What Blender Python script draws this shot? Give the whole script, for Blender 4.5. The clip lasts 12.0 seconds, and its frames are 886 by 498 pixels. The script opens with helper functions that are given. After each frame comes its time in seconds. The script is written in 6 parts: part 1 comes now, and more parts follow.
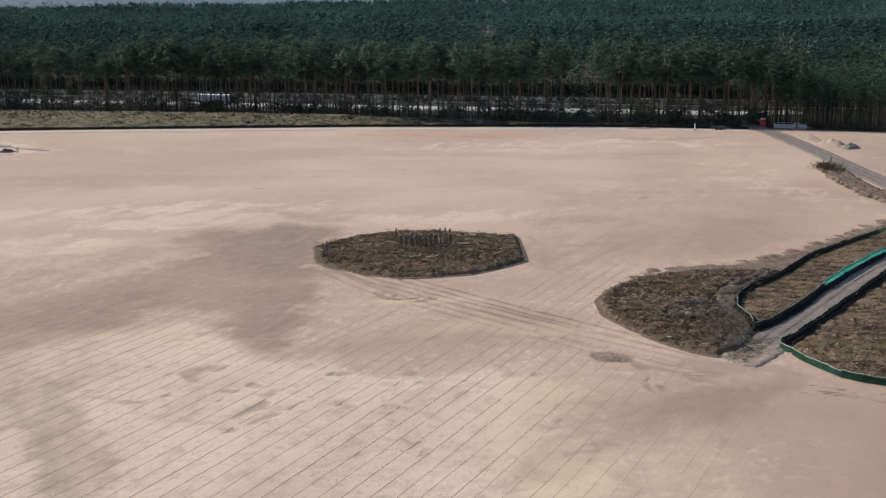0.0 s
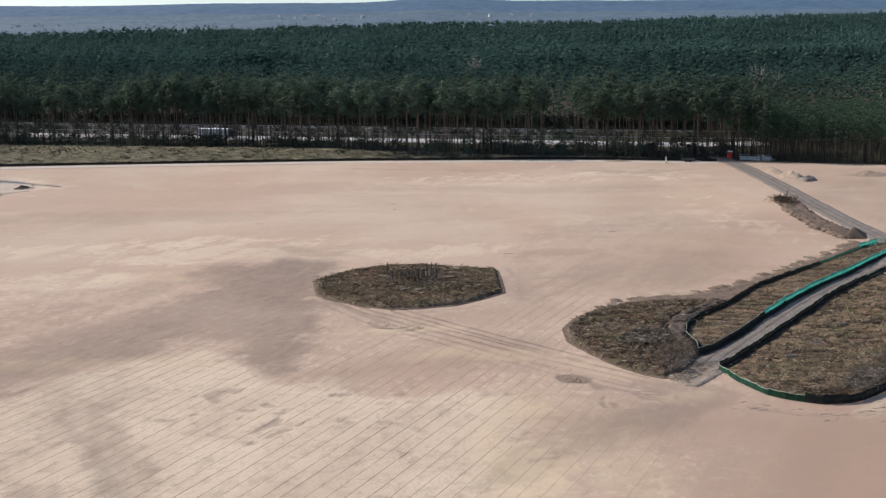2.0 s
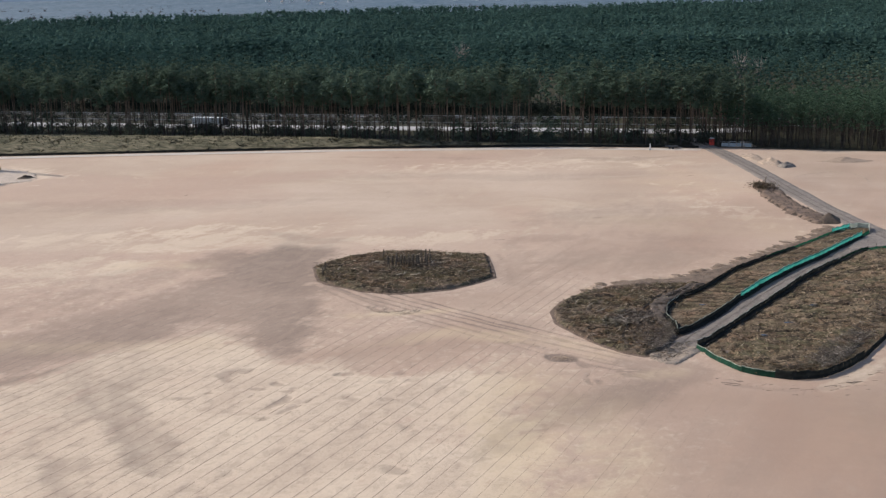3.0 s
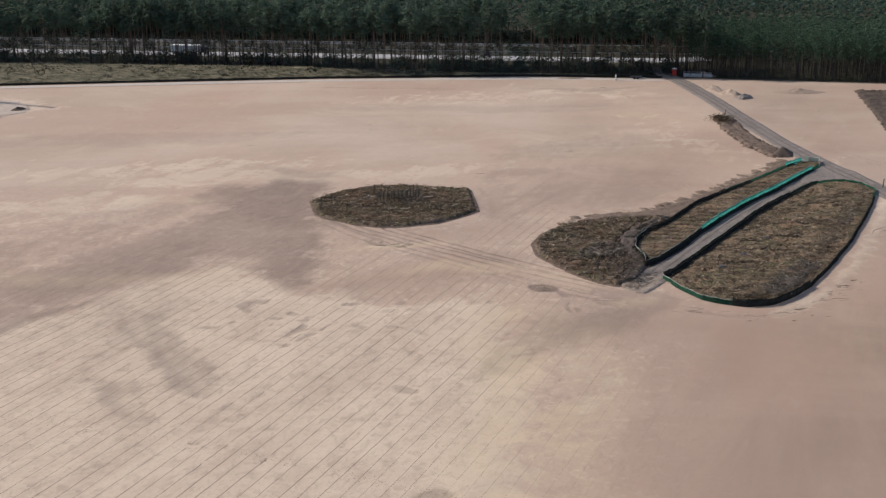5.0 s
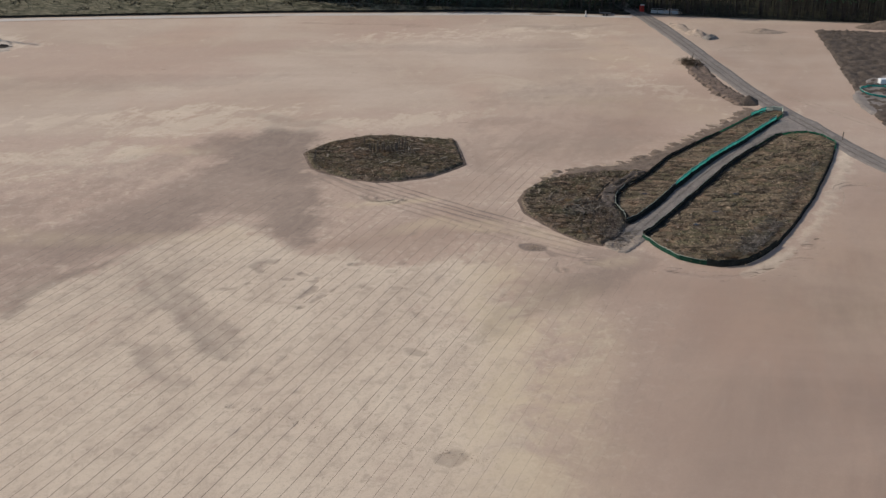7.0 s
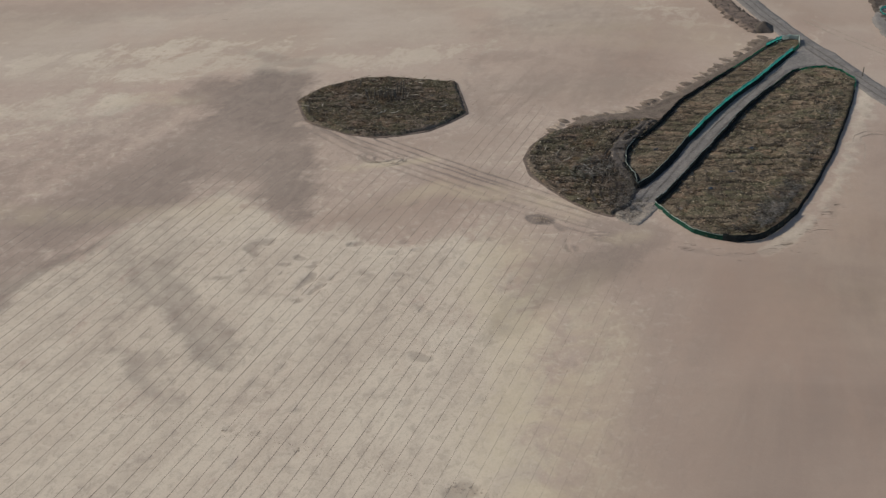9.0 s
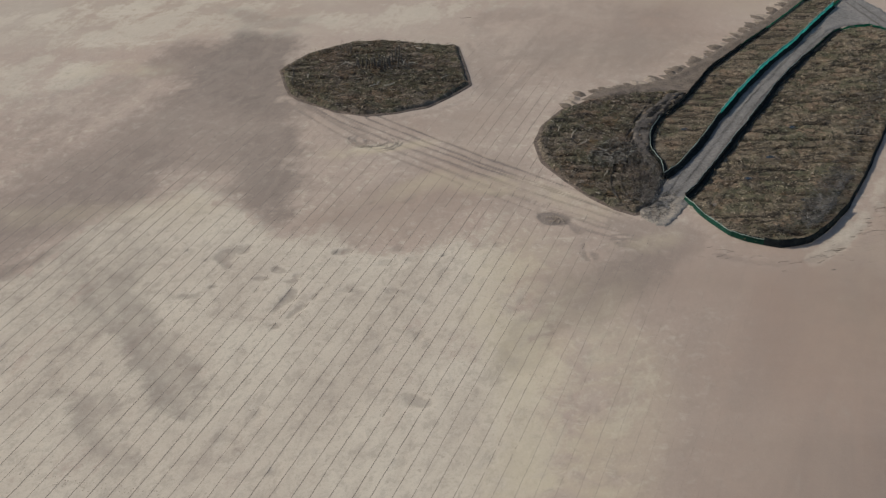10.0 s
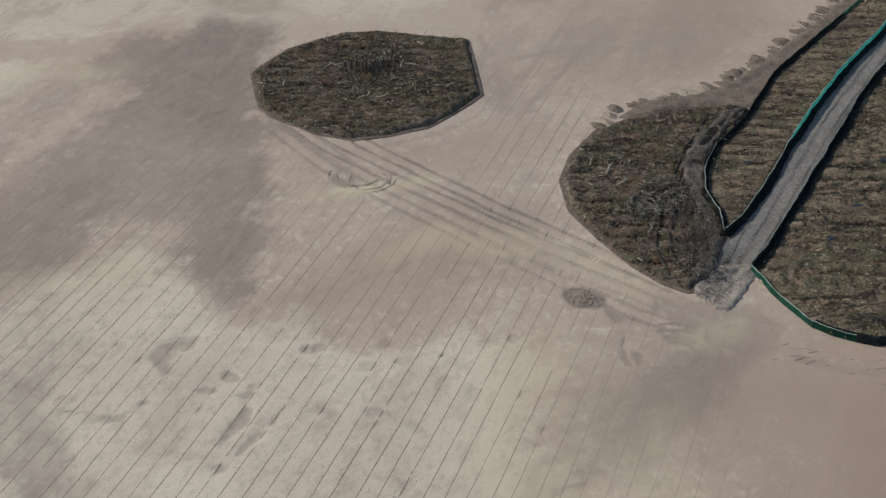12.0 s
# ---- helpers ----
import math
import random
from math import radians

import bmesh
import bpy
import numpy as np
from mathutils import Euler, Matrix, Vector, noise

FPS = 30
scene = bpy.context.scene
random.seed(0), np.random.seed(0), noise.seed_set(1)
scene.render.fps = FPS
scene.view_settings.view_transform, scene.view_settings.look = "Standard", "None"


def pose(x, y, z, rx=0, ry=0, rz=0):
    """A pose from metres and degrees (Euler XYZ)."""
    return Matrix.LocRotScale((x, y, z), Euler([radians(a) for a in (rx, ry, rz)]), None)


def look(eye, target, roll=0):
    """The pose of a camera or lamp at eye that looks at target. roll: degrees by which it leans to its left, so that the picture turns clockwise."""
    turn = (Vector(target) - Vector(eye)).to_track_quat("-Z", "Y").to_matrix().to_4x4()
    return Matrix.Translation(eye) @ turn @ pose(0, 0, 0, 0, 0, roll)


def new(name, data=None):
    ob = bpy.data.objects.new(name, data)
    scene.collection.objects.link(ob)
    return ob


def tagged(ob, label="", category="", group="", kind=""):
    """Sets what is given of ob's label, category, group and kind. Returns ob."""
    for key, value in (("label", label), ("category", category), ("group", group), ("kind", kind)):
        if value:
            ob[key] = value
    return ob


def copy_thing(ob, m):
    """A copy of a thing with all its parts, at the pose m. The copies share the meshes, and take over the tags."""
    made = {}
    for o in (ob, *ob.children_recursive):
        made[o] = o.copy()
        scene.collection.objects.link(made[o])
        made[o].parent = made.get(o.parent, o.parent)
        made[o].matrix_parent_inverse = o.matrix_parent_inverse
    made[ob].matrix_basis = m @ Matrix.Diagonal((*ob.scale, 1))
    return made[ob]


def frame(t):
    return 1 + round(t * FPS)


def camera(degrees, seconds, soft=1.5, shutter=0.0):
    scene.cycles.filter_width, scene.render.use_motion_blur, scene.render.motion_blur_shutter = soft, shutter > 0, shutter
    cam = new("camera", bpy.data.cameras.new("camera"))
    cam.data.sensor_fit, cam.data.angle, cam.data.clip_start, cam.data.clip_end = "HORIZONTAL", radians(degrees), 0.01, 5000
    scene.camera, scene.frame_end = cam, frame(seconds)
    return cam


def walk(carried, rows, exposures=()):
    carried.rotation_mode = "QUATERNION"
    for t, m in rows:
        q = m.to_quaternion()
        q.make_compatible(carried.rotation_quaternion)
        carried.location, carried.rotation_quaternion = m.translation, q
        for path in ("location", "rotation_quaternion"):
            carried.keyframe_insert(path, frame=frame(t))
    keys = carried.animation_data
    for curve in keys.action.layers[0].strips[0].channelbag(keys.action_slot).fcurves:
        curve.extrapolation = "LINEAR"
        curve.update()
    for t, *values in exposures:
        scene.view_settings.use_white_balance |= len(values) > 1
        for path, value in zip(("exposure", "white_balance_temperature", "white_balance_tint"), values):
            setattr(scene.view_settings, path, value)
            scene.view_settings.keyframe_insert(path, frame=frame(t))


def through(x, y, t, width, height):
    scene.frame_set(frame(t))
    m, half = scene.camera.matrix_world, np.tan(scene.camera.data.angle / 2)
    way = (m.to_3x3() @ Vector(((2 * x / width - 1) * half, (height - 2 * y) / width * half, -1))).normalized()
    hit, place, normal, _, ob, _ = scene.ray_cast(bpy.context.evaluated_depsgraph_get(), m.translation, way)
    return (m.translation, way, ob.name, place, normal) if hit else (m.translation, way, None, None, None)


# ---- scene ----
# ---------- camera: a drone over a levelled sand field ----------
cam = camera(40.9, 12.0, soft=1.4)


def gimbal(x, y, z, yaw, pitch, roll):
    return pose(x, y, z, 90 + pitch, 0, yaw) @ pose(0, 0, 0, 0, 0, roll)


ROWS = [
    (0.0, 3.55, 48.83, 47.25, 2.93, -12.60, -0.29),
    (0.5, 6.40, 42.18, 50.60, 3.52, -12.73, -0.60),
    (1.0, 7.15, 36.10, 52.89, 3.46, -12.46, -0.67),
    (1.5, 6.58, 30.37, 54.50, 3.01, -12.05, -0.62),
    (2.0, 5.46, 24.73, 55.83, 2.42, -11.77, -0.54),
    (2.5, 4.58, 18.94, 57.27, 1.93, -11.86, -0.54),
    (3.0, 4.71, 12.76, 59.20, 1.82, -12.59, -0.72),
    (5.0, -1.19, -7.55, 69.41, -0.21, -16.86, -0.39),
    (5.5, -3.25, -11.01, 72.66, -0.79, -17.97, -0.24),
    (6.0, -5.25, -13.84, 76.46, -1.36, -19.17, -0.06),
    (6.5, -7.60, -16.89, 80.83, -2.01, -20.40, 0.20),
    (7.0, -9.93, -18.97, 85.08, -2.67, -21.57, 0.45),
    (9.0, -10.09, -0.46, 100.20, -2.80, -28.24, -0.19),
    (9.5, -9.21, 14.92, 99.32, -2.78, -30.07, -0.36),
    (10.0, -7.86, 30.25, 99.00, -2.54, -32.02, -0.59),
    (10.5, -6.30, 44.88, 98.87, -2.18, -33.86, -0.83),
    (11.0, -4.79, 58.20, 98.59, -1.79, -35.38, -1.03),
    (11.5, -3.60, 69.57, 97.79, -1.46, -36.34, -1.14),
    (12.0, -2.99, 78.37, 96.13, -1.29, -36.52, -1.12),
]
EXPOSURES = [(0.0, 0.08, 6780, 11), (1.5, 0.17, 6780, 11), (3.0, 0.17, 6700, 10), (5.0, -0.03, 6780, 12), (7.0, -0.25, 6680, 8), (9.0, -0.36, 6450, 3), (12.0, -0.29, 6120, 0)]
walk(cam, [(r[0], gimbal(*r[1:])) for r in ROWS], EXPOSURES)

# ---------- sun and sky ----------
SUN_FROM = Vector((-0.945, 0.327, 0.0)) * math.cos(radians(36)) + Vector((0, 0, math.sin(radians(36))))
world = bpy.data.worlds.new("world")
scene.world = world
world.use_nodes = True
wn = world.node_tree.nodes
sky = wn.new("ShaderNodeTexSky")
sky.sky_type = "NISHITA"
sky.sun_disc = False
sky.sun_elevation = radians(36)
sky.sun_rotation = math.atan2(SUN_FROM.x, SUN_FROM.y)
sky.air_density, sky.dust_density, sky.ozone_density = 1.0, 1.6, 1.0
way = wn.new("ShaderNodeTexCoord")
lift = wn.new("ShaderNodeVectorMath")
lift.inputs[1].default_value = (0, 0, 0.10)
world.node_tree.links.new(way.outputs["Generated"], lift.inputs[0])
world.node_tree.links.new(lift.outputs[0], sky.inputs["Vector"])
wn["Background"].inputs["Strength"].default_value = 0.15
world.node_tree.links.new(sky.outputs[0], wn["Background"].inputs[0])
sun = new("sun", bpy.data.lights.new("sun", "SUN"))
sun.data.energy, sun.data.angle, sun.data.color = 3.6, radians(0.6), (1.0, 0.925, 0.835)
sun.matrix_world = look(SUN_FROM * 300, (0, 0, 0))


# ---------- materials ----------
def rgba(c):
    return (*c, 1.0)


class Mat:
    """A small wrapper for node materials in object-space metres."""

    def __init__(self, name, rough=0.9, metal=0.0, spec=0.3):
        self.m = bpy.data.materials.new(name)
        self.m.use_nodes = True
        self.t = self.m.node_tree
        self.b = self.t.nodes["Principled BSDF"]
        self.b.inputs["Roughness"].default_value = rough
        self.b.inputs["Metallic"].default_value = metal
        self.b.inputs["Specular IOR Level"].default_value = spec
        self.geo = self.t.nodes.new("ShaderNodeNewGeometry")

    def link(self, a, b):
        self.t.links.new(a, b)

    def put(self, sock, v):
        if isinstance(v, bpy.types.NodeSocket):
            self.link(v, sock)
        elif isinstance(v, tuple):
            sock.default_value = rgba(v) if len(v) == 3 and len(sock.default_value) == 4 else v
        else:
            sock.default_value = v

    def noise(self, scale, detail=3.0, rough=0.6, stretch=(1, 1, 1), dist=0.0, turn=0.0):
        mp = self.t.nodes.new("ShaderNodeMapping")
        mp.vector_type = "TEXTURE"
        mp.inputs["Scale"].default_value = tuple(1 / v for v in stretch)
        mp.inputs["Rotation"].default_value = (0, 0, radians(turn))
        self.link(self.geo.outputs["Position"], mp.inputs["Vector"])
        n = self.t.nodes.new("ShaderNodeTexNoise")
        n.inputs["Scale"].default_value, n.inputs["Detail"].default_value = scale, detail
        n.inputs["Roughness"].default_value, n.inputs["Distortion"].default_value = rough, dist
        self.link(mp.outputs[0], n.inputs["Vector"])
        return n.outputs["Fac"]

    def ramp(self, fac, lo, hi, a=0.0, b=1.0):
        r = self.t.nodes.new("ShaderNodeMapRange")
        r.interpolation_type = "SMOOTHSTEP"
        for k, v in zip(("From Min", "From Max", "To Min", "To Max"), (lo, hi, a, b)):
            r.inputs[k].default_value = v
        self.link(fac, r.inputs["Value"])
        return r.outputs["Result"]

    def math(self, op, a, b):
        n = self.t.nodes.new("ShaderNodeMath")
        n.operation = op
        self.put(n.inputs[0], a), self.put(n.inputs[1], b)
        return n.outputs[0]

    def mix(self, fac, a, b, mode="MIX"):
        n = self.t.nodes.new("ShaderNodeMix")
        n.data_type, n.blend_type = "RGBA", mode
        self.put(n.inputs["Factor"], fac), self.put(n.inputs[6], a), self.put(n.inputs[7], b)
        return n.outputs[2]

    def attr(self, name):
        n = self.t.nodes.new("ShaderNodeAttribute")
        n.attribute_name = name
        return n.outputs["Fac"]

    def random(self):
        n = self.t.nodes.new("ShaderNodeObjectInfo")
        return n.outputs["Random"]

    def island(self):
        return self.geo.outputs["Random Per Island"]

    def color(self, c):
        self.put(self.b.inputs["Base Color"], c)
        return self

    def bump(self, h, strength=0.3, distance=0.1):
        n = self.t.nodes.new("ShaderNodeBump")
        n.inputs["Strength"].default_value, n.inputs["Distance"].default_value = strength, distance
        self.link(h, n.inputs["Height"])
        self.link(n.outputs[0], self.b.inputs["Normal"])
        return self


def two_tone(name, a, b, scale, rough=0.9, spec=0.3, fine=None, detail=4.0, bump=0.0, rnd=0.0, lo=0.35, hi=0.65):
    """Two colours mixed by noise, with a finer grain and, if wanted, a bump and a change from piece to piece."""
    m = Mat(name, rough, 0.0, spec)
    c = m.mix(m.ramp(m.noise(scale, detail), lo, hi), a, b)
    if fine:
        c = m.mix(0.5, c, m.mix(m.ramp(m.noise(fine, 3), 0.3, 0.7), tuple(v * 0.7 for v in a), tuple(min(1, v * 1.3) for v in b)))
    if rnd:
        c = m.mix(m.ramp(m.island(), 0, 1, 0, rnd), c, tuple(v * 0.35 for v in a))
    m.color(c)
    if bump:
        m.bump(m.noise(fine or scale * 8, 4), bump, 0.15)
    return m.m


def sand_material():
    m = Mat("graded_sand", 0.95, 0.0, 0.15)

    def ragged(shape, sharp, *noises):
        """A patch whose soft outline is broken up by noise."""
        v = shape
        for n, k in noises:
            v = m.math("ADD", v, m.math("MULTIPLY", m.math("SUBTRACT", n, 0.5), k))
        return m.ramp(v, 0.5 - sharp, 0.5 + sharp)

    along = m.noise(0.16, 5, 0.68, (0.30, 1, 1), 0.5, 66)
    blot = m.noise(0.10, 6, 0.70, dist=0.7)
    fleck = m.noise(0.55, 5, 0.72, (0.6, 1, 1), 0.4, 66)
    broad = m.ramp(m.noise(0.012, 4, 0.55, dist=0.6), 0.35, 0.68)
    c = m.mix(broad, (0.455, 0.35, 0.272), (0.545, 0.437, 0.352))
    c = m.mix(m.ramp(m.noise(0.02, 4, 0.55, (1, 0.45, 1)), 0.46, 0.70, 0, 0.6), c, (0.465, 0.322, 0.242))
    c = m.mix(m.ramp(m.noise(0.035, 5, 0.65, dist=0.8), 0.5, 0.72, 0, 0.5), c, (0.58, 0.48, 0.375))
    # streaks left by the grader, along its runs
    c = m.mix(m.ramp(m.noise(0.09, 4, 0.6, (0.18, 1.0, 1)), 0.42, 0.72, 0, 0.22), c, (0.36, 0.275, 0.215))
    c = m.mix(m.math("MULTIPLY", m.attr("rosy"), m.ramp(blot, 0.25, 0.6, 0.55, 1.0)), c, (0.452, 0.322, 0.256))
    dull = m.math("MULTIPLY", m.attr("dull"), m.ramp(m.noise(0.06, 4, 0.6, (0.25, 1, 1), 0.4, -4), 0.3, 0.65, 0.7, 1.0))
    c = m.mix(dull, c, m.mix(m.ramp(m.noise(0.07, 5, 0.65, (0.22, 1, 1), 0.5, 66), 0.38, 0.62), (0.266, 0.192, 0.152), (0.332, 0.238, 0.183)))
    c = m.mix(m.math("MULTIPLY", m.attr("dull"), m.ramp(m.noise(0.028, 4, 0.6, (1, 0.5, 1), 0.6), 0.46, 0.62, 0, 0.5)), c, (0.378, 0.25, 0.186))
    # the dry pale floor between the furrows, with a broken outline
    dry = ragged(m.attr("pale"), 0.24, (blot, 1.8), (along, 1.7), (fleck, 1.1))
    c = m.mix(m.math("MULTIPLY", dry, m.ramp(m.attr("dull"), 0.0, 0.8, 0.82, 0.1)), c, m.mix(m.ramp(m.noise(0.05, 4, 0.6), 0.4, 0.65), (0.605, 0.496, 0.386), (0.665, 0.555, 0.432)))
    # damp and humus-stained patches
    wisp = m.noise(0.045, 6, 0.68, (0.22, 1, 1), 0.8, 8)
    wet = ragged(m.attr("damp"), 0.36, (blot, 1.3), (along, 1.3), (fleck, 0.8), (wisp, 1.7))
    wet = m.math("MULTIPLY", wet, m.attr("depth"))
    wet = m.math("MULTIPLY", wet, m.ramp(m.noise(0.3, 5, 0.7, (0.5, 1, 1), 0.5, 66), 0.3, 0.62, 1.0, 0.72))
    c = m.mix(wet, c, (0.153, 0.121, 0.104))
    # fine mottling, small dark spots and pale crumbs, strongest where the dozer worked
    worked = m.attr("worked")
    dryish = m.math("MULTIPLY", m.math("MULTIPLY", worked, m.ramp(m.attr("dull"), 0.0, 0.8, 0.9, 0.1)), m.math("SUBTRACT", 1.0, m.math("MULTIPLY", wet, 1.3)))
    c = m.mix(m.math("MULTIPLY", worked, m.ramp(along, 0.46, 0.66, 0, 0.30)), c, (0.33, 0.25, 0.20))
    c = m.mix(m.math("MULTIPLY", worked, m.ramp(m.noise(0.30, 4, 0.65, dist=0.4), 0.54, 0.64, 0, 0.20)), c, (0.32, 0.246, 0.20))
    c = m.mix(m.math("MULTIPLY", worked, m.ramp(m.noise(0.75, 3, 0.6, dist=0.3), 0.65, 0.71, 0, 0.34)), c, (0.27, 0.208, 0.17))
    c = m.mix(m.math("MULTIPLY", worked, m.ramp(fleck, 0.50, 0.64, 0, 0.32)), c, (0.30, 0.232, 0.185))
    c = m.mix(m.math("MULTIPLY", dryish, m.ramp(m.noise(0.45, 5, 0.72, dist=0.5), 0.52, 0.66, 0, 0.42)), c, (0.65, 0.545, 0.43))
    c = m.mix(m.math("MULTIPLY", worked, m.ramp(m.noise(1.3, 4, 0.72, (0.7, 1, 1), 0.4, 66), 0.54, 0.62, 0, 0.16)), c, (0.31, 0.24, 0.192))
    c = m.mix(m.math("MULTIPLY", dryish, m.ramp(m.noise(1.1, 4, 0.72, (0.7, 1, 1), 0.4, 60), 0.55, 0.62, 0, 0.16)), c, (0.64, 0.54, 0.43))
    c = m.mix(m.ramp(m.noise(3.0, 4, 0.75), 0.45, 0.75, 0, 0.26), c, (0.30, 0.23, 0.18))
    c = m.mix(m.ramp(m.noise(6.5, 3, 0.7), 0.58, 0.72, 0, 0.30), c, (0.28, 0.215, 0.17))
    c = m.mix(m.ramp(m.noise(7.5, 3, 0.7), 0.60, 0.74, 0, 0.35), c, (0.68, 0.58, 0.47))
    c = m.mix(m.math("MULTIPLY", m.attr("ochre"), m.ramp(blot, 0.3, 0.6)), c, (0.565, 0.452, 0.305))
    # near-black woods floor, with the shade of the trees in its colour
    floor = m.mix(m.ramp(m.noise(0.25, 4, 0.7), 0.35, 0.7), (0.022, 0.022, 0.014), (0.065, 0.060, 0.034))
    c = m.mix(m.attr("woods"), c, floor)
    m.color(c)
    m.bump(m.math("ADD", m.noise(1.5, 4), m.math("MULTIPLY", m.noise(9.0, 3), 0.4)), 0.35, 0.10)
    return m.m


SAND = sand_material()
FURROW = two_tone("furrow_sand", (0.16, 0.125, 0.10), (0.30, 0.238, 0.19), 0.2, fine=6.0)
RUT = two_tone("wheel_rut_sand", (0.25, 0.195, 0.15), (0.42, 0.335, 0.26), 0.35, fine=3.0)
CLOD = two_tone("dry_clods", (0.36, 0.28, 0.22), (0.60, 0.49, 0.39), 1.0, rnd=0.25)
HEAP = two_tone("heaped_sand", (0.25, 0.188, 0.142), (0.38, 0.295, 0.228), 0.6, fine=5.0, bump=0.6)
TRODDEN = two_tone("trodden_gravelly_sand", (0.215, 0.180, 0.152), (0.35, 0.285, 0.228), 0.5, fine=3.0, bump=0.4)
PALEHEAP = two_tone("pale_heaped_sand", (0.24, 0.186, 0.145), (0.42, 0.332, 0.262), 0.7, fine=4.0, bump=0.8)
BROWN = two_tone("turned_brown_sand", (0.10, 0.074, 0.056), (0.215, 0.160, 0.122), 0.5, fine=4.0, bump=0.7)
DARKSOIL = two_tone("dark_humus", (0.035, 0.027, 0.021), (0.125, 0.095, 0.074), 0.35, fine=3.0, bump=0.8)


def brash_material(name, a, b, dark, moss, rust):
    """Churned floor: brown and olive patches, drawn out along the old plough lines, with dark hollows and pale chips."""
    m = Mat(name, 0.95, 0.0, 0.1)
    c = m.mix(m.ramp(m.noise(0.12, 5, 0.68, dist=0.9), 0.42, 0.58), a, b)
    c = m.mix(m.ramp(m.noise(0.09, 5, 0.7, dist=0.8), 0.47, 0.56, 0, 0.8), c, moss)
    c = m.mix(m.ramp(m.noise(0.21, 5, 0.7, dist=0.6), 0.52, 0.60, 0, 0.85), c, rust)
    # short dark plough lines, and darker troughs between the ridges
    c = m.mix(m.ramp(m.noise(0.45, 5, 0.72, (0.2, 1.3, 1), 0.6, 7), 0.53, 0.58, 0, 0.85), c, dark)
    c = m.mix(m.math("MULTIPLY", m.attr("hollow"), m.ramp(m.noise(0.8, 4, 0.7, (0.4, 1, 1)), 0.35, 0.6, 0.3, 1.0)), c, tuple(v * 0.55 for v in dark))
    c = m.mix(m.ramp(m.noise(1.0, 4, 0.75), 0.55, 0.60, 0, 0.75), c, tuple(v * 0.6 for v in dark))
    c = m.mix(m.ramp(m.noise(0.9, 4, 0.75, (0.6, 1.2, 1)), 0.57, 0.62, 0, 0.6), c, tuple(min(1, v * 1.6) for v in b))
    c = m.mix(m.ramp(m.noise(3.6, 4, 0.8), 0.52, 0.60, 0, 0.45), c, tuple(v * 0.55 for v in dark))
    c = m.mix(m.ramp(m.noise(2.6, 3, 0.7, (0.8, 1.3, 1)), 0.63, 0.66, 0, 0.9), c, tuple(min(1, v * 2.5) for v in b))
    m.color(c)
    m.bump(m.math("ADD", m.noise(2.2, 5, 0.75), m.math("MULTIPLY", m.noise(6.0, 4, 0.75), 0.5)), 1.0, 0.5)
    return m.m


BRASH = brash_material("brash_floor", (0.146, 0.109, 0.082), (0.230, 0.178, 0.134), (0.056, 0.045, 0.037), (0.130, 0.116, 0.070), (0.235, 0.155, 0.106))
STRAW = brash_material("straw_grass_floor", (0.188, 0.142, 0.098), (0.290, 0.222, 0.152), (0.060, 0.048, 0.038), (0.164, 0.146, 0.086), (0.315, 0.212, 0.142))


def litter_material(name, dark, mid, pale, share):
    """Each stick or blade has its own tone, a few of them pale."""
    m = Mat(name, 0.95, 0.0, 0.1)
    c = m.mix(m.ramp(m.island(), 0.0, 1.0 - share), dark, mid)
    c = m.mix(m.ramp(m.island(), 1.0 - share, 1.0 - share * 0.5), c, pale)
    c = m.mix(m.ramp(m.noise(0.10, 4, 0.7), 0.42, 0.62, 0, 0.55), c, (dark[0] * 1.9, dark[1] * 1.5, dark[2] * 1.3))
    c = m.mix(m.ramp(m.noise(0.085, 5, 0.7, dist=0.8), 0.49, 0.59, 0, 0.4), c, (0.110, 0.108, 0.056))
    c = m.mix(m.ramp(m.noise(0.2, 5, 0.7, dist=0.6), 0.54, 0.64, 0, 0.65), c, (0.22, 0.138, 0.078))
    m.color(m.mix(m.ramp(m.noise(0.45, 4, 0.7, (0.35, 1.4, 1), 0.5), 0.48, 0.62, 0, 0.75), c, tuple(v * 0.6 for v in dark)))
    return m.m


TWIG = litter_material("broken_twigs", (0.050, 0.040, 0.031), (0.175, 0.133, 0.097), (0.46, 0.38, 0.29), 0.12)
GREYTWIG = litter_material("grey_brushwood", (0.090, 0.077, 0.066), (0.25, 0.215, 0.183), (0.44, 0.39, 0.335), 0.15)
TUFT = litter_material("dry_tufts", (0.080, 0.062, 0.042), (0.18, 0.135, 0.088), (0.42, 0.34, 0.24), 0.06)
CHIPS = litter_material("wood_chips", (0.20, 0.15, 0.105), (0.40, 0.32, 0.235), (0.60, 0.52, 0.42), 0.2)
PALEWOOD = two_tone("barked_pale_wood", (0.42, 0.34, 0.25), (0.62, 0.54, 0.43), 2.0, rnd=0.5)
POSTWOOD = two_tone("weathered_post_wood", (0.06, 0.05, 0.042), (0.15, 0.125, 0.10), 3.0)
GRAVEL = two_tone("grey_recycled_gravel", (0.150, 0.130, 0.116), (0.245, 0.213, 0.190), 0.25, fine=3.0, bump=0.5)
MUD = two_tone("rutted_mud", (0.046, 0.037, 0.031), (0.125, 0.099, 0.082), 0.6, fine=2.5, bump=0.8)
BANKSOIL = two_tone("reddish_brown_soil", (0.070, 0.050, 0.039), (0.21, 0.152, 0.118), 0.5, fine=3.0, bump=0.8)
DARKGRAVEL = two_tone("wet_gravel_track", (0.092, 0.079, 0.070), (0.165, 0.142, 0.125), 0.4, fine=3.0, bump=0.4)
GREYFLOOR = two_tone("grey_trampled_litter", (0.14, 0.122, 0.106), (0.28, 0.247, 0.215), 0.8, fine=3.0, bump=0.8)
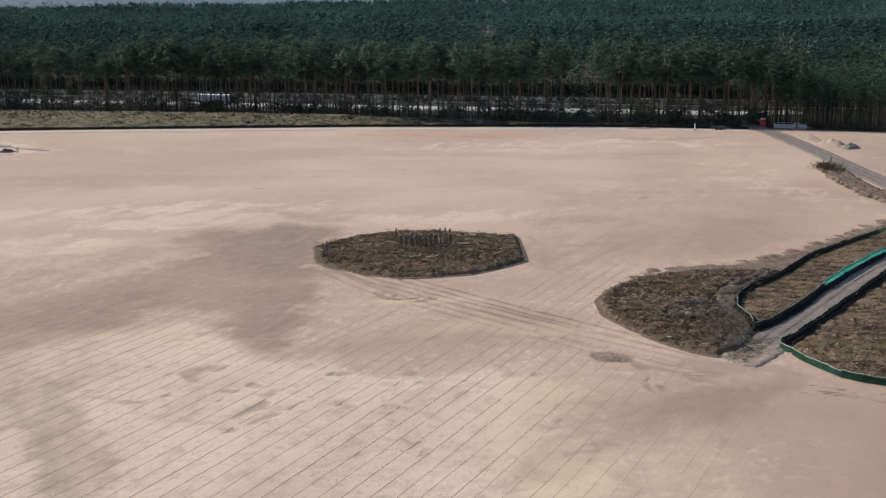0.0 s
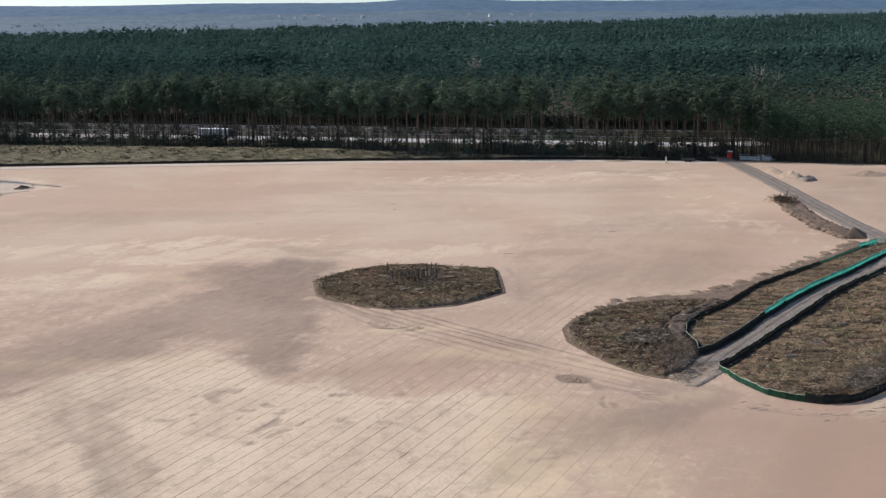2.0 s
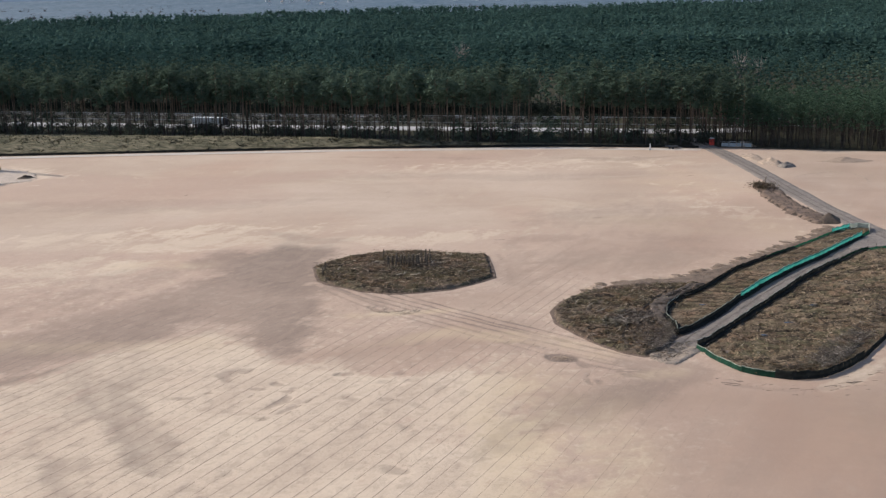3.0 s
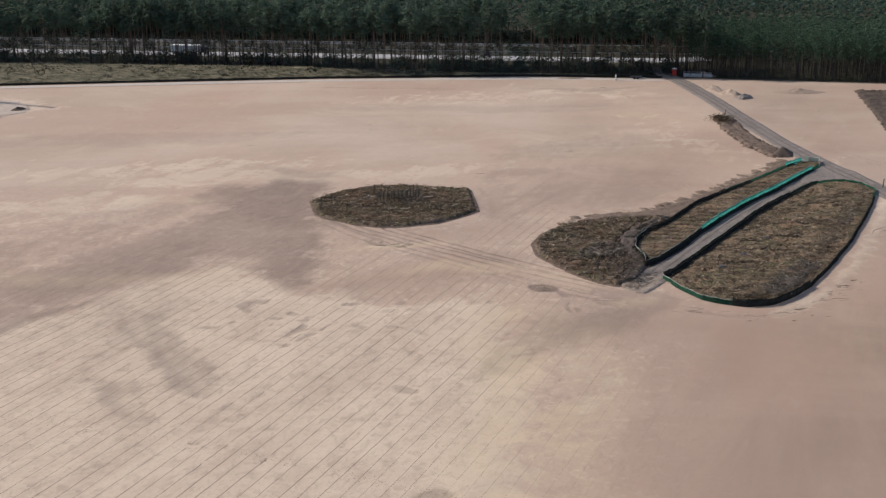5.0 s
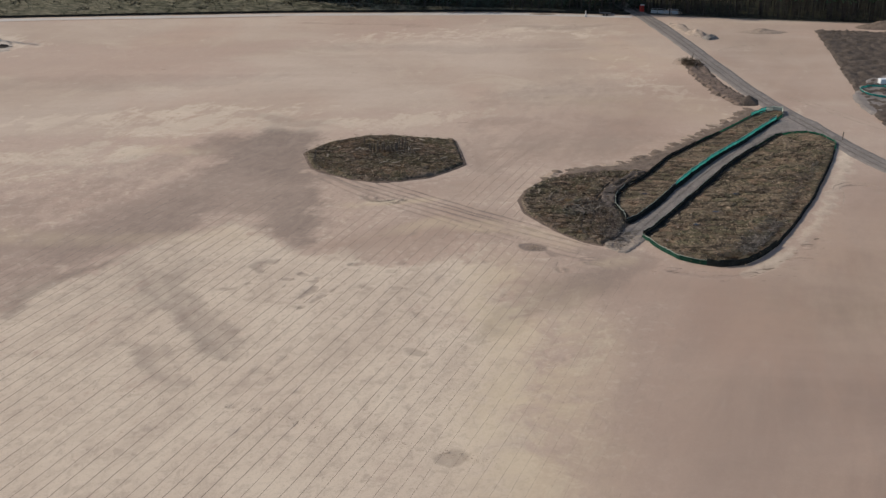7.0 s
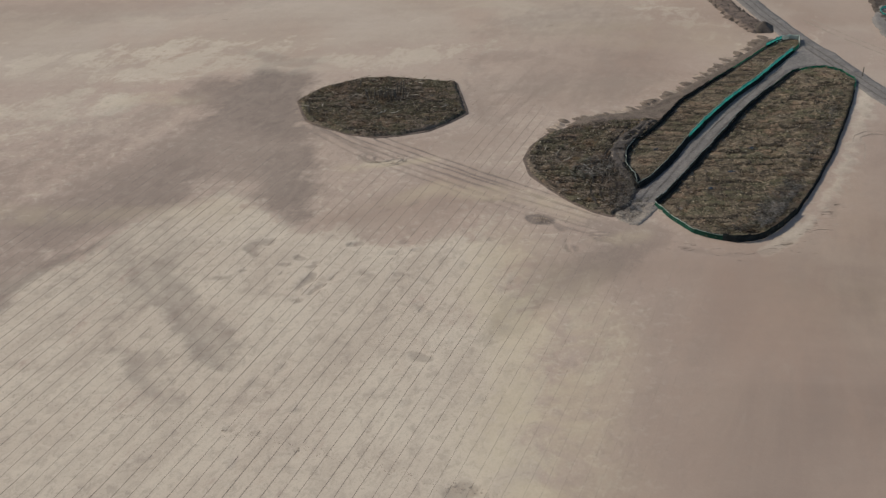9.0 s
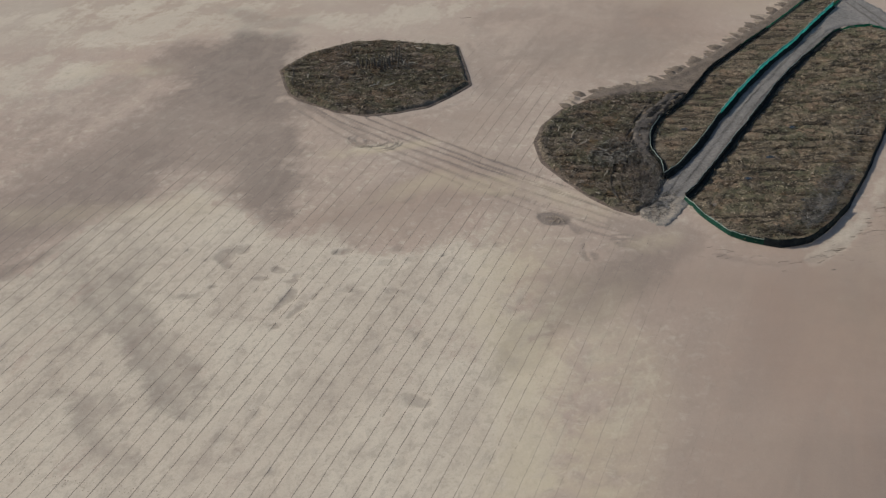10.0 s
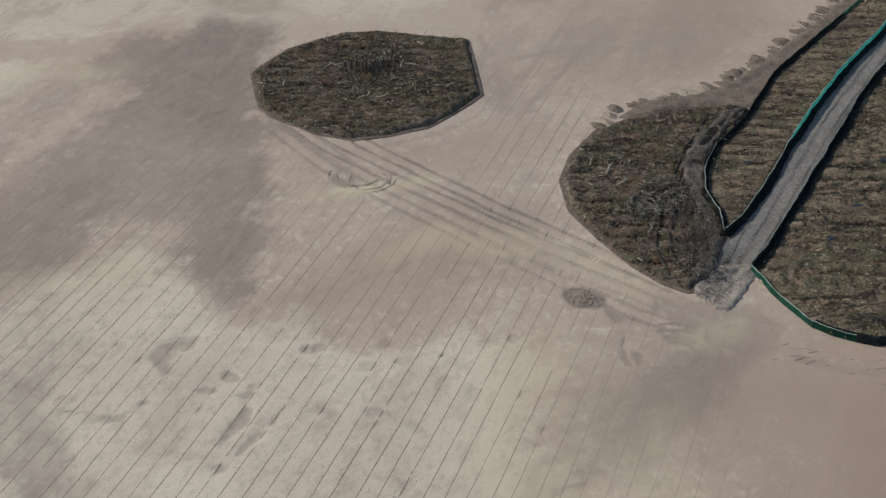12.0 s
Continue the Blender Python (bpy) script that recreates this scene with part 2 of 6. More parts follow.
DEEPMUD = two_tone("deep_rut_mud", (0.03, 0.025, 0.021), (0.07, 0.057, 0.048), 0.8, fine=2.5, bump=0.5)
OLDROAD = two_tone("worn_dark_carriageway", (0.15, 0.15, 0.155), (0.22, 0.22, 0.225), 0.15, fine=2.0)


def bank_material():
    m = Mat("winter_grass", 0.95, 0.0, 0.1)
    c = m.mix(m.ramp(m.noise(0.12, 4, 0.65), 0.38, 0.64), (0.125, 0.115, 0.078), (0.215, 0.188, 0.132))
    # dark slanting streaks paint in the ripple shadows of the grass
    c = m.mix(m.ramp(m.noise(0.55, 4, 0.7, (0.35, 1.4, 1), 0.3, -12), 0.48, 0.60, 0, 0.85), c, (0.045, 0.047, 0.030))
    c = m.mix(m.ramp(m.noise(0.8, 4, 0.7, (0.3, 1.2, 1), 0.3, -12), 0.52, 0.64, 0, 0.75), c, (0.36, 0.315, 0.22))
    m.color(m.mix(m.ramp(m.island(), 0, 1, 0, 0.35), c, (0.075, 0.075, 0.045)))
    m.bump(m.noise(1.5, 4), 0.9, 0.3)
    return m.m


BANKGRASS = bank_material()
ASPHALT = two_tone("pale_concrete_carriageway", (0.30, 0.30, 0.31), (0.42, 0.42, 0.43), 0.15, fine=2.0)
# very dark grass: the dim strip's shade is in the colour
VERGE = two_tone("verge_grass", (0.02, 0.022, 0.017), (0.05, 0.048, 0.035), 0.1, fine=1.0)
STEEL = two_tone("galvanised_steel", (0.42, 0.43, 0.45), (0.55, 0.56, 0.57), 1.0, rough=0.5)


def fence_material(name, c, d, through=0.25):
    m = Mat(name, 0.85, 0.0, 0.08)
    k = m.mix(m.ramp(m.noise(0.8, 4, 0.7), 0.3, 0.7), c, d)
    k = m.mix(m.ramp(m.random(), 0, 1, 0, 0.35), k, tuple(v * 0.5 for v in c))
    m.color(k)
    m.bump(m.noise(3.0, 3), 0.6, 0.1)
    tr = m.t.nodes.new("ShaderNodeBsdfTranslucent")
    m.put(tr.inputs["Color"], k)
    mx = m.t.nodes.new("ShaderNodeMixShader")
    mx.inputs[0].default_value = through
    m.link(m.b.outputs[0], mx.inputs[1]), m.link(tr.outputs[0], mx.inputs[2])
    m.link(mx.outputs[0], m.t.nodes["Material Output"].inputs["Surface"])
    return m.m


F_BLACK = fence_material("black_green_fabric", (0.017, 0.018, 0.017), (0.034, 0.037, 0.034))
F_DARK = fence_material("dark_green_fabric", (0.011, 0.036, 0.024), (0.018, 0.058, 0.037))
F_GREEN = fence_material("green_fabric", (0.016, 0.050, 0.034), (0.030, 0.095, 0.062))
F_TEAL = fence_material("teal_fabric", (0.045, 0.29, 0.25), (0.085, 0.43, 0.375), 0.55)
F_LEAF = fence_material("leaf_green_fabric", (0.022, 0.125, 0.072), (0.040, 0.19, 0.11), 0.4)
F_PALE = fence_material("bleached_hem", (0.40, 0.45, 0.38), (0.62, 0.66, 0.58))


def needle_material(name, a, b, tip):
    m = Mat(name, 1.0, 0.0, 0.03)
    c = m.mix(m.ramp(m.noise(0.014, 4, 0.6), 0.36, 0.62), tuple(v * 0.62 for v in a), b)
    c = m.mix(m.ramp(m.island(), 0, 1, 0, 0.45), c, tip)
    # dark blotches stand for shaded gaps among the needle clumps
    c = m.mix(m.ramp(m.noise(0.35, 3), 0.4, 0.66, 0, 0.6), c, tuple(v * 0.36 for v in a))
    m.color(c)
    # needles let some light through
    tr = m.t.nodes.new("ShaderNodeBsdfTranslucent")
    m.put(tr.inputs["Color"], m.mix(0.5, c, tuple(min(1.0, v * 1.6) for v in tip)))
    mx = m.t.nodes.new("ShaderNodeMixShader")
    mx.inputs[0].default_value = 0.24
    m.link(m.b.outputs[0], mx.inputs[1]), m.link(tr.outputs[0], mx.inputs[2])
    m.link(mx.outputs[0], m.t.nodes["Material Output"].inputs["Surface"])
    return m.m


NEEDLE = needle_material("pine_needles", (0.062, 0.107, 0.084), (0.089, 0.141, 0.106), (0.143, 0.180, 0.121))
NEEDLE_YOUNG = needle_material("young_pine_needles", (0.058, 0.107, 0.076), (0.078, 0.138, 0.090), (0.120, 0.172, 0.107))
# bluer than the near needles: distance haze is mixed into the colour
NEEDLE_FAR = needle_material("haze_tinted_pine_needles", (0.050, 0.106, 0.094), (0.067, 0.130, 0.112), (0.090, 0.154, 0.128))
# far darker than BUSHLEAF: shade behind the pines put into the leaf colour
SCRUB = needle_material("shaded_scrub", (0.016, 0.024, 0.022), (0.026, 0.036, 0.030), (0.034, 0.044, 0.036))
BUSHLEAF = needle_material("understorey_leaves", (0.06, 0.078, 0.068), (0.095, 0.115, 0.09), (0.12, 0.13, 0.10))


def bark_material():
    m = Mat("pine_bark", 0.9, 0.0, 0.2)
    sep = m.t.nodes.new("ShaderNodeSeparateXYZ")
    m.link(m.geo.outputs["Position"], sep.inputs[0])
    up = m.ramp(m.math("ADD", sep.outputs["Z"], m.math("MULTIPLY", m.noise(0.6, 2), 6.0)), 6.0, 15.0)
    c = m.mix(up, (0.066, 0.053, 0.047), (0.185, 0.136, 0.106))
    c = m.mix(m.ramp(m.noise(2.0, 4, 0.7, (1, 1, 0.25)), 0.4, 0.7, 0, 0.6), c, (0.045, 0.035, 0.03))
    m.color(c)
    return m.m


BARK = bark_material()
# darker copy of the pine bark: the stand's shade painted into the stems
SHADEBARK = two_tone("shaded_pine_bark", (0.030, 0.026, 0.023), (0.062, 0.052, 0.045), 1.5)
GREYBARK = two_tone("bare_grey_twigs", (0.28, 0.25, 0.225), (0.44, 0.39, 0.345), 1.0, rnd=0.4)


# ---------- mesh helpers ----------
def mesh_object(name, verts, faces, mat, parent=None, label="", smooth=False):
    me = bpy.data.meshes.new(name)
    me.from_pydata([tuple(v) for v in verts], [], [tuple(f) for f in faces])
    me.materials.append(mat)
    if smooth:
        me.polygons.foreach_set("use_smooth", [True] * len(me.polygons))
    me.update()
    ob = new(name, me)
    if parent:
        ob.parent = parent
    if label:
        tagged(ob, label)
    return ob


def array_mesh(name, verts, tris, mat, smooth=False):
    """A mesh from numpy arrays of vertices and triangles."""
    me = bpy.data.meshes.new(name)
    verts, tris = np.asarray(verts, np.float32), np.asarray(tris, np.int32)
    me.vertices.add(len(verts))
    me.vertices.foreach_set("co", verts.ravel())
    me.loops.add(tris.size)
    me.loops.foreach_set("vertex_index", tris.ravel())
    k = tris.shape[1]
    me.polygons.add(len(tris))
    me.polygons.foreach_set("loop_start", np.arange(0, tris.size, k, dtype=np.int32))
    me.polygons.foreach_set("loop_total", np.full(len(tris), k, np.int32))
    if smooth:
        me.polygons.foreach_set("use_smooth", np.ones(len(tris), bool))
    me.materials.append(mat)
    me.update(calc_edges=True)
    me.validate()
    return me


def part(name, bm, mat, parent, label=""):
    me = bpy.data.meshes.new(name)
    bm.to_mesh(me)
    bm.free()
    me.materials.append(mat)
    ob = new(name, me)
    ob.parent = parent
    if label:
        tagged(ob, label)
    return ob


def thing(name, m, label, category, group="", kind=""):
    ob = new(name)
    ob.matrix_world = m
    return tagged(ob, label, category, group, kind)


def add_box(bm, size, at=(0, 0, 0), rot=(0, 0, 0), bevel=0.0):
    made = bmesh.ops.create_cube(bm, size=1.0)["verts"]
    m = pose(*at, *rot) @ Matrix.Diagonal((*size, 1))
    bmesh.ops.transform(bm, matrix=m, verts=made)
    if bevel:
        edges = list({e for v in made for e in v.link_edges})
        bmesh.ops.bevel(bm, geom=edges, offset=bevel, segments=1, affect="EDGES")
    return bm


def add_rod(bm, a, b, r0, r1=None, sides=7):
    a, b = Vector(a), Vector(b)
    made = bmesh.ops.create_cone(bm, cap_ends=True, segments=sides, radius1=r0, radius2=r1 or r0, depth=(b - a).length)["verts"]
    q = (b - a).to_track_quat("Z", "Y").to_matrix().to_4x4()
    bmesh.ops.transform(bm, matrix=Matrix.Translation((a + b) / 2) @ q, verts=made)
    return bm


def box_bm(*a, **k):
    return add_box(bmesh.new(), *a, **k)


def rod_bm(*a, **k):
    return add_rod(bmesh.new(), *a, **k)


def lattice(x, y, seed):
    """Smooth value noise for numpy arrays, 0 to 1."""
    xi, yi = np.floor(x).astype(int), np.floor(y).astype(int)
    fx, fy = x - xi, y - yi
    fx, fy = fx * fx * (3 - 2 * fx), fy * fy * (3 - 2 * fy)

    def h(i, j):
        v = np.sin(i * 127.1 + j * 311.7 + seed * 74.7) * 43758.5453
        return v - np.floor(v)

    return (h(xi, yi) * (1 - fx) + h(xi + 1, yi) * fx) * (1 - fy) + (h(xi, yi + 1) * (1 - fx) + h(xi + 1, yi + 1) * fx) * fy


def fbm(x, y, scale, seed, octaves=4):
    x, y = np.asarray(x, float), np.asarray(y, float)
    out, amp, tot = 0.0, 1.0, 0.0
    for o in range(octaves):
        out = out + amp * lattice(x / scale * 2**o + 17 * o, y / scale * 2**o - 9 * o, seed + o)
        tot, amp = tot + amp, amp * 0.5
    return out / tot


def smooth(v, a, b):
    k = np.clip((v - a) / (b - a), 0, 1)
    return k * k * (3 - 2 * k)


def near_path(x, y, pts):
    """Distance to a polyline."""
    best = np.full(np.shape(x), 1e9)
    for (ax, ay), (bx, by) in zip(pts, pts[1:]):
        dx, dy = bx - ax, by - ay
        k = np.clip(((x - ax) * dx + (y - ay) * dy) / (dx * dx + dy * dy), 0, 1)
        best = np.minimum(best, np.hypot(x - ax - k * dx, y - ay - k * dy))
    return best


def inside(x, y, poly):
    x, y = np.asarray(x, float), np.asarray(y, float)
    res = np.zeros(x.shape, bool)
    for (ax, ay), (bx, by) in zip(poly, poly[1:] + poly[:1]):
        if ay == by:
            continue
        res ^= ((ay > y) != (by > y)) & (x < (bx - ax) * (y - ay) / (by - ay) + ax)
    return res


def resample(pts, step, closed=False):
    """Points along a rounded line, about step apart."""
    p = np.array(pts + ([pts[0]] if closed else []), float)
    s = np.r_[0, np.cumsum(np.hypot(*np.diff(p, axis=0).T))]
    n = max(2, int(round(s[-1] / step)) + 1)
    k = np.linspace(0, s[-1], n)
    q = np.c_[np.interp(k, s, p[:, 0]), np.interp(k, s, p[:, 1])]
    return q[:-1] if closed else q


# ---------- the plan ----------
ISLAND = [(-30.7, 260.1), (-29.1, 262.9), (-25.3, 268.5), (-20.8, 271.5), (-15.2, 274.2), (-9.3, 274.4), (-1.4, 272.1), (6.3, 270.2), (6.7, 263.8), (7.5, 250.4), (2.9, 244.9), (-1.6, 240.7), (-8.1, 238.4), (-13.5, 237.7), (-19.1, 240.1), (-26.3, 245.8), (-28.2, 248.4), (-29.3, 253.3)]
DEBRIS = [(18.1, 223.8), (20.1, 230.5), (25.0, 237.6), (32.3, 241.9), (40.0, 243.7), (47.6, 244.2), (50.4, 243.1), (46.5, 236.3), (42.6, 232.0), (39.1, 225.3), (38.0, 218.5), (38.9, 214.2), (38.5, 208.9), (34.4, 200.0), (31.4, 197.1), (28.3, 199.4), (25.0, 203.3), (21.4, 209.6), (18.5, 216.4)]
STRIP = [(38.5, 208.9), (38.9, 214.2), (38.0, 218.5), (39.1, 225.3), (42.6, 232.0), (46.5, 236.3), (50.3, 242.4), (57.1, 253.9), (67.5, 266.2), (77.8, 278.2), (86.9, 289.6), (91.3, 294.6), (95.0, 297.6), (98.7, 296.7), (97.0, 291.5), (89.8, 282.0), (79.1, 267.4), (67.9, 253.3), (60.0, 241.8), (52.6, 230.0), (46.6, 219.7), (42.1, 212.9)]
BIG = [(40.4, 201.3), (44.9, 207.4), (51.7, 218.2), (59.9, 231.0), (69.3, 246.2), (80.7, 261.4), (88.9, 271.7), (93.9, 274.8), (98.6, 275.4), (101.3, 272.1), (102.8, 265.8), (98.0, 254.8), (91.5, 241.4), (82.9, 224.1), (73.7, 208.0), (65.4, 195.1), (60.5, 189.5), (56.1, 186.1), (52.2, 185.4), (48.3, 187.0), (45.2, 189.3), (42.6, 194.4)]
LANE = [(33.2, 193.0), (36.5, 198.8), (41.2, 206.0), (50.2, 220.8), (63.0, 241.6), (79.7, 265.3), (94.5, 284.0), (98.5, 289.0)]
ROAD = [(84.0, 470.0), (87.7, 447.1), (90.2, 427.7), (92.6, 391.8), (94.2, 353.7), (96.0, 321.4), (98.6, 297.5), (101.4, 281.9), (104.0, 266.0), (107.0, 250.0), (117.0, 215.0), (130.0, 180.0)]
FRINGE = [(21.7, 234.8), (28.9, 243.8), (38.2, 247.6), (47.9, 251.1), (57.5, 261.1), (68.6, 273.1), (82.0, 289.0), (90.0, 300.2)]
BANK = [(85.8, 360.3), (91.0, 356.1), (90.0, 331.1), (93.0, 308.3), (88.3, 302.6), (84.5, 318.9), (83.7, 343.8)]
BLACK = [(146.5, 411.0), (250.0, 392.0), (250.0, 250.0), (136.0, 262.0), (121.5, 280.0), (128.5, 324.0), (138.5, 371.0)]
EDGE = [(-420.0, 410.0), (-196.5, 431.8), (-122.6, 440.2), (-45.7, 447.2), (32.8, 449.0), (91.8, 441.0), (144.2, 428.0), (193.3, 419.3), (420.0, 380.0)]
TREES = [(-420.0, 520.0), (-190.0, 493.0), (-140.0, 486.0), (-88.0, 476.0), (-38.0, 461.0), (8.0, 456.0), (54.0, 452.5), (90.0, 444.5), (127.0, 436.0), (172.0, 426.0), (420.0, 383.0)]
TRACKS = [
    [(-28.0, 249.0), (-17.0, 236.0), (-9.0, 228.0), (2.0, 218.5), (13.0, 209.0), (23.0, 201.0), (32.0, 193.5)],
    [(-12.0, 237.0), (-3.0, 228.0), (6.0, 219.5), (15.0, 211.5), (24.0, 203.5), (32.0, 196.0)],
    [(-28.0, 245.0), (-16.0, 229.0), (-7.0, 220.5), (4.0, 210.0), (15.5, 200.0), (24.0, 193.0), (34.0, 186.0)],
    [(-21.0, 240.0), (-10.0, 226.0), (0.0, 217.0), (12.5, 206.0), (24.5, 197.0), (33.0, 190.0)],
]


def line_y(pts, x):
    p = np.array(pts)
    return np.interp(x, p[:, 0], p[:, 1])


def highway_y(x):
    return 497.0 - 0.165 * np.asarray(x, float)


# ---------- the ground: one sheet to the horizon ----------
def graded(a, b, step):
    return list(np.arange(a, b, step))


gx = graded(-4600, -700, 390) + graded(-700, -260, 20) + graded(-260, -70, 2.5) + graded(-70, -32, 0.8) + graded(-32, 42, 0.45) + graded(42, 75, 0.8) + graded(75, 260, 2.5) + graded(260, 700, 20) + graded(700, 4700, 390)
gy = graded(-2500, -100, 300) + graded(-100, 100, 10) + graded(100, 182, 0.8) + graded(182, 254, 0.45) + graded(254, 290, 0.8) + graded(290, 470, 2.0) + graded(470, 700, 8) + graded(700, 4700, 200)
GX, GY = np.meshgrid(np.array(gx), np.array(gy))


def soft_blob(x, y, cx, cy, rx, ry, turn, edge=0.5):
    c, s = math.cos(radians(turn)), math.sin(radians(turn))
    u, v = ((x - cx) * c + (y - cy) * s) / rx, (-(x - cx) * s + (y - cy) * c) / ry
    return 1 - smooth(np.hypot(u, v), 1 - edge, 1 + edge)


def wobble(x, y, size, amount, seed):
    return x + (fbm(x, y, size, seed, 3) - 0.5) * amount, y + (fbm(x, y, size, seed + 40, 3) - 0.5) * amount


WX, WY = wobble(GX, GY, 26.0, 26.0, 3)
UX, UY = wobble(GX, GY, 9.0, 7.0, 9)
damp = np.zeros_like(GX)


def soft_poly(x, y, poly, edge):
    d = near_path(x, y, poly + [poly[0]])
    return smooth(np.where(inside(x, y, poly), d, -d), -edge, edge)


# outline, softness and strength of the damp patches
DAMP_A = [(-30.0, 284.0), (-36.0, 280.0), (-44.0, 268.0), (-48.0, 254.0), (-55.0, 243.0), (-66.0, 231.0), (-78.0, 215.0), (-100.0, 201.0), (-140.0, 196.0), (-140.0, 158.0), (-88.0, 160.0), (-74.0, 171.0), (-67.0, 183.0), (-61.8, 194.8), (-52.5, 206.5), (-45.0, 214.5), (-37.5, 217.0), (-33.0, 214.0), (-29.0, 214.0), (-27.5, 240.0), (-30.0, 262.0)]
DAMP_B = [(-58.0, 187.0), (-48.5, 186.0), (-44.5, 176.5), (-34.5, 156.5), (-34.8, 149.5), (-38.0, 152.0), (-48.3, 169.0), (-56.0, 175.0)]
DAMP_B_WEST = [(-52.0, 158.0), (-46.5, 154.0), (-39.5, 144.0), (-41.0, 140.5), (-46.0, 145.5)]
DAMP_C = [(15.0, 179.0), (26.0, 186.0), (36.0, 191.0), (50.0, 184.0), (62.0, 183.0), (95.0, 182.0), (95.0, 60.0), (12.0, 60.0), (19.5, 113.0), (24.0, 127.0), (28.0, 143.0), (33.0, 160.0), (38.0, 167.0), (28.0, 171.0)]
DAMP_D = [(36.0, 189.0), (28.0, 174.0), (20.0, 168.0), (10.5, 158.5), (5.0, 157.0), (9.0, 165.0), (17.0, 176.0), (25.0, 183.0)]
DAMP_E = [(32.8, 338.8), (74.1, 344.9), (60.7, 270.2), (40.6, 251.4), (24.0, 268.0), (10.0, 285.0)]
DAMP_G = [(-100.0, 224.0), (-70.0, 250.0), (-50.0, 268.0), (-36.0, 281.0), (-48.9, 252.8), (-60.8, 216.1), (-85.6, 196.6), (-160.0, 190.0), (-160.0, 214.0)]
DAMP_H = [(50.0, 178.0), (66.0, 186.0), (108.0, 252.0), (140.0, 250.0), (140.0, 120.0), (50.0, 120.0)]
SPUR = [(-40.8, 226.7), (-36.4, 234.0), (-27.2, 233.7), (-25.2, 217.7), (-24.9, 200.5), (-28.9, 198.5), (-33.9, 208.2)]
DARK_CORE = [(-47.0, 269.0), (-38.0, 283.0), (-31.0, 278.0), (-27.0, 256.0), (-28.0, 240.0), (-36.0, 240.0), (-43.0, 243.0), (-48.0, 252.0)]
DARK_BAND = [(-82.0, 203.0), (-66.0, 219.0), (-56.0, 228.0), (-48.0, 231.0), (-48.0, 220.0), (-55.0, 208.0), (-64.0, 196.0), (-69.0, 184.0)]
DARK_TAIL = [(-76.8, 172.2), (-70.7, 182.7), (-63.8, 188.9), (-59.8, 192.9), (-62.2, 186.3), (-70.0, 176.6), (-75.4, 167.7)]
DRY = [(-75.2, 180.2), (-67.3, 186.4), (-56.8, 200.8), (-49.6, 207.9), (-41.2, 215.5), (-36.0, 209.5), (-31.5, 200.0), (-24.0, 195.0), (-18.0, 196.0), (-14.0, 188.5), (-6.0, 188.8), (0.1, 194.3), (7.0, 196.1), (13.6, 192.5), (20.1, 195.4), (23.0, 185.6), (23.6, 175.0), (26.7, 167.6), (28.5, 160.0), (27.6, 152.2), (22.0, 143.8), (16.2, 135.0), (13.1, 127.2), (11.6, 100.0), (-17.4, 90.0), (-90.0, 90.0)]
shade, weight = np.zeros_like(GX), np.full_like(GX, 1e-4)


def stain(shape, k):
    """Adds one damp patch: its soft outline and how dark it is."""
    global damp, shade, weight
    damp = np.maximum(damp, shape)
    shade, weight = shade + k * shape ** 2, weight + shape ** 2


MX, MY = WX * 0.35 + GX * 0.65, WY * 0.35 + GY * 0.65
stain(0.95 * soft_poly(MX, MY, DAMP_A, 8.0), 0.42 + 0.5 * (fbm(GX, GY, 26.0, 13, 4) - 0.5))
for shape, edge, k in ((DARK_CORE, 8.0, 0.92), (DARK_BAND, 6.0, 0.74), (DARK_TAIL, 3.5, 0.72)):
    stain(1.25 * soft_poly(MX, MY, shape, edge), k)
stain(0.55 * soft_poly(WX, WY, DAMP_G, 11.0), 0.3)
stain(soft_poly(UX * 0.4 + GX * 0.6, UY * 0.4 + GY * 0.6, SPUR, 5.5), 0.74)
su, sv = (GX * 0.436 - GY * 0.90) / 14.0, (GX * 0.90 + GY * 0.436) / 2.6
dashes = smooth(fbm(su, sv, 1.0, 21, 3), 0.34, 0.56)
stain(1.35 * soft_poly(UX * 0.6 + GX * 0.4, UY * 0.6 + GY * 0.4, DAMP_B, 4.0) * (0.8 + 0.2 * dashes), 0.40 + 0.2 * dashes)
stain(0.8 * soft_poly(UX, UY, [(-70.0, 180.0), (-60.0, 197.0), (-45.0, 192.0), (-41.0, 178.0), (-52.0, 163.0), (-64.0, 170.0)], 8.0) * (0.7 + 0.3 * dashes), 0.26)
stain(1.2 * soft_poly(UX, UY, DAMP_B_WEST, 4.0) * (0.8 + 0.2 * dashes), 0.22 + 0.2 * dashes)
dull = 0.96 * soft_poly(MX, MY, DAMP_C, 17.0) * (0.62 + 0.72 * fbm(GX, GY, 34.0, 15, 4)) * (0.84 + 0.26 * smooth(GX, 30, 70))
stain(1.05 * soft_poly(UX, UY, DAMP_D, 4.5), 0.46)
dull = np.maximum(dull, 0.85 * soft_poly(MX, MY, DAMP_H, 14.0))
DULL_E = [(100.0, 190.0), (108.0, 250.0), (99.0, 300.0), (97.0, 360.0), (105.0, 425.0), (300.0, 425.0), (300.0, 150.0), (140.0, 150.0)]
dull = np.maximum(dull, 0.42 * soft_poly(MX, MY, DULL_E, 6.0) * (0.6 + 0.8 * fbm(GX, GY, 30.0, 16, 4)))
DULL_M = [(-27.8, 243.5), (-8.6, 233.3), (13.4, 218.4), (12.2, 204.0), (-4.6, 195.6), (-14.5, 191.7), (-19.5, 193.2), (-24.9, 199.6), (18.0, 236.0), (12.0, 262.0), (8.0, 244.0), (-8.0, 235.0)]
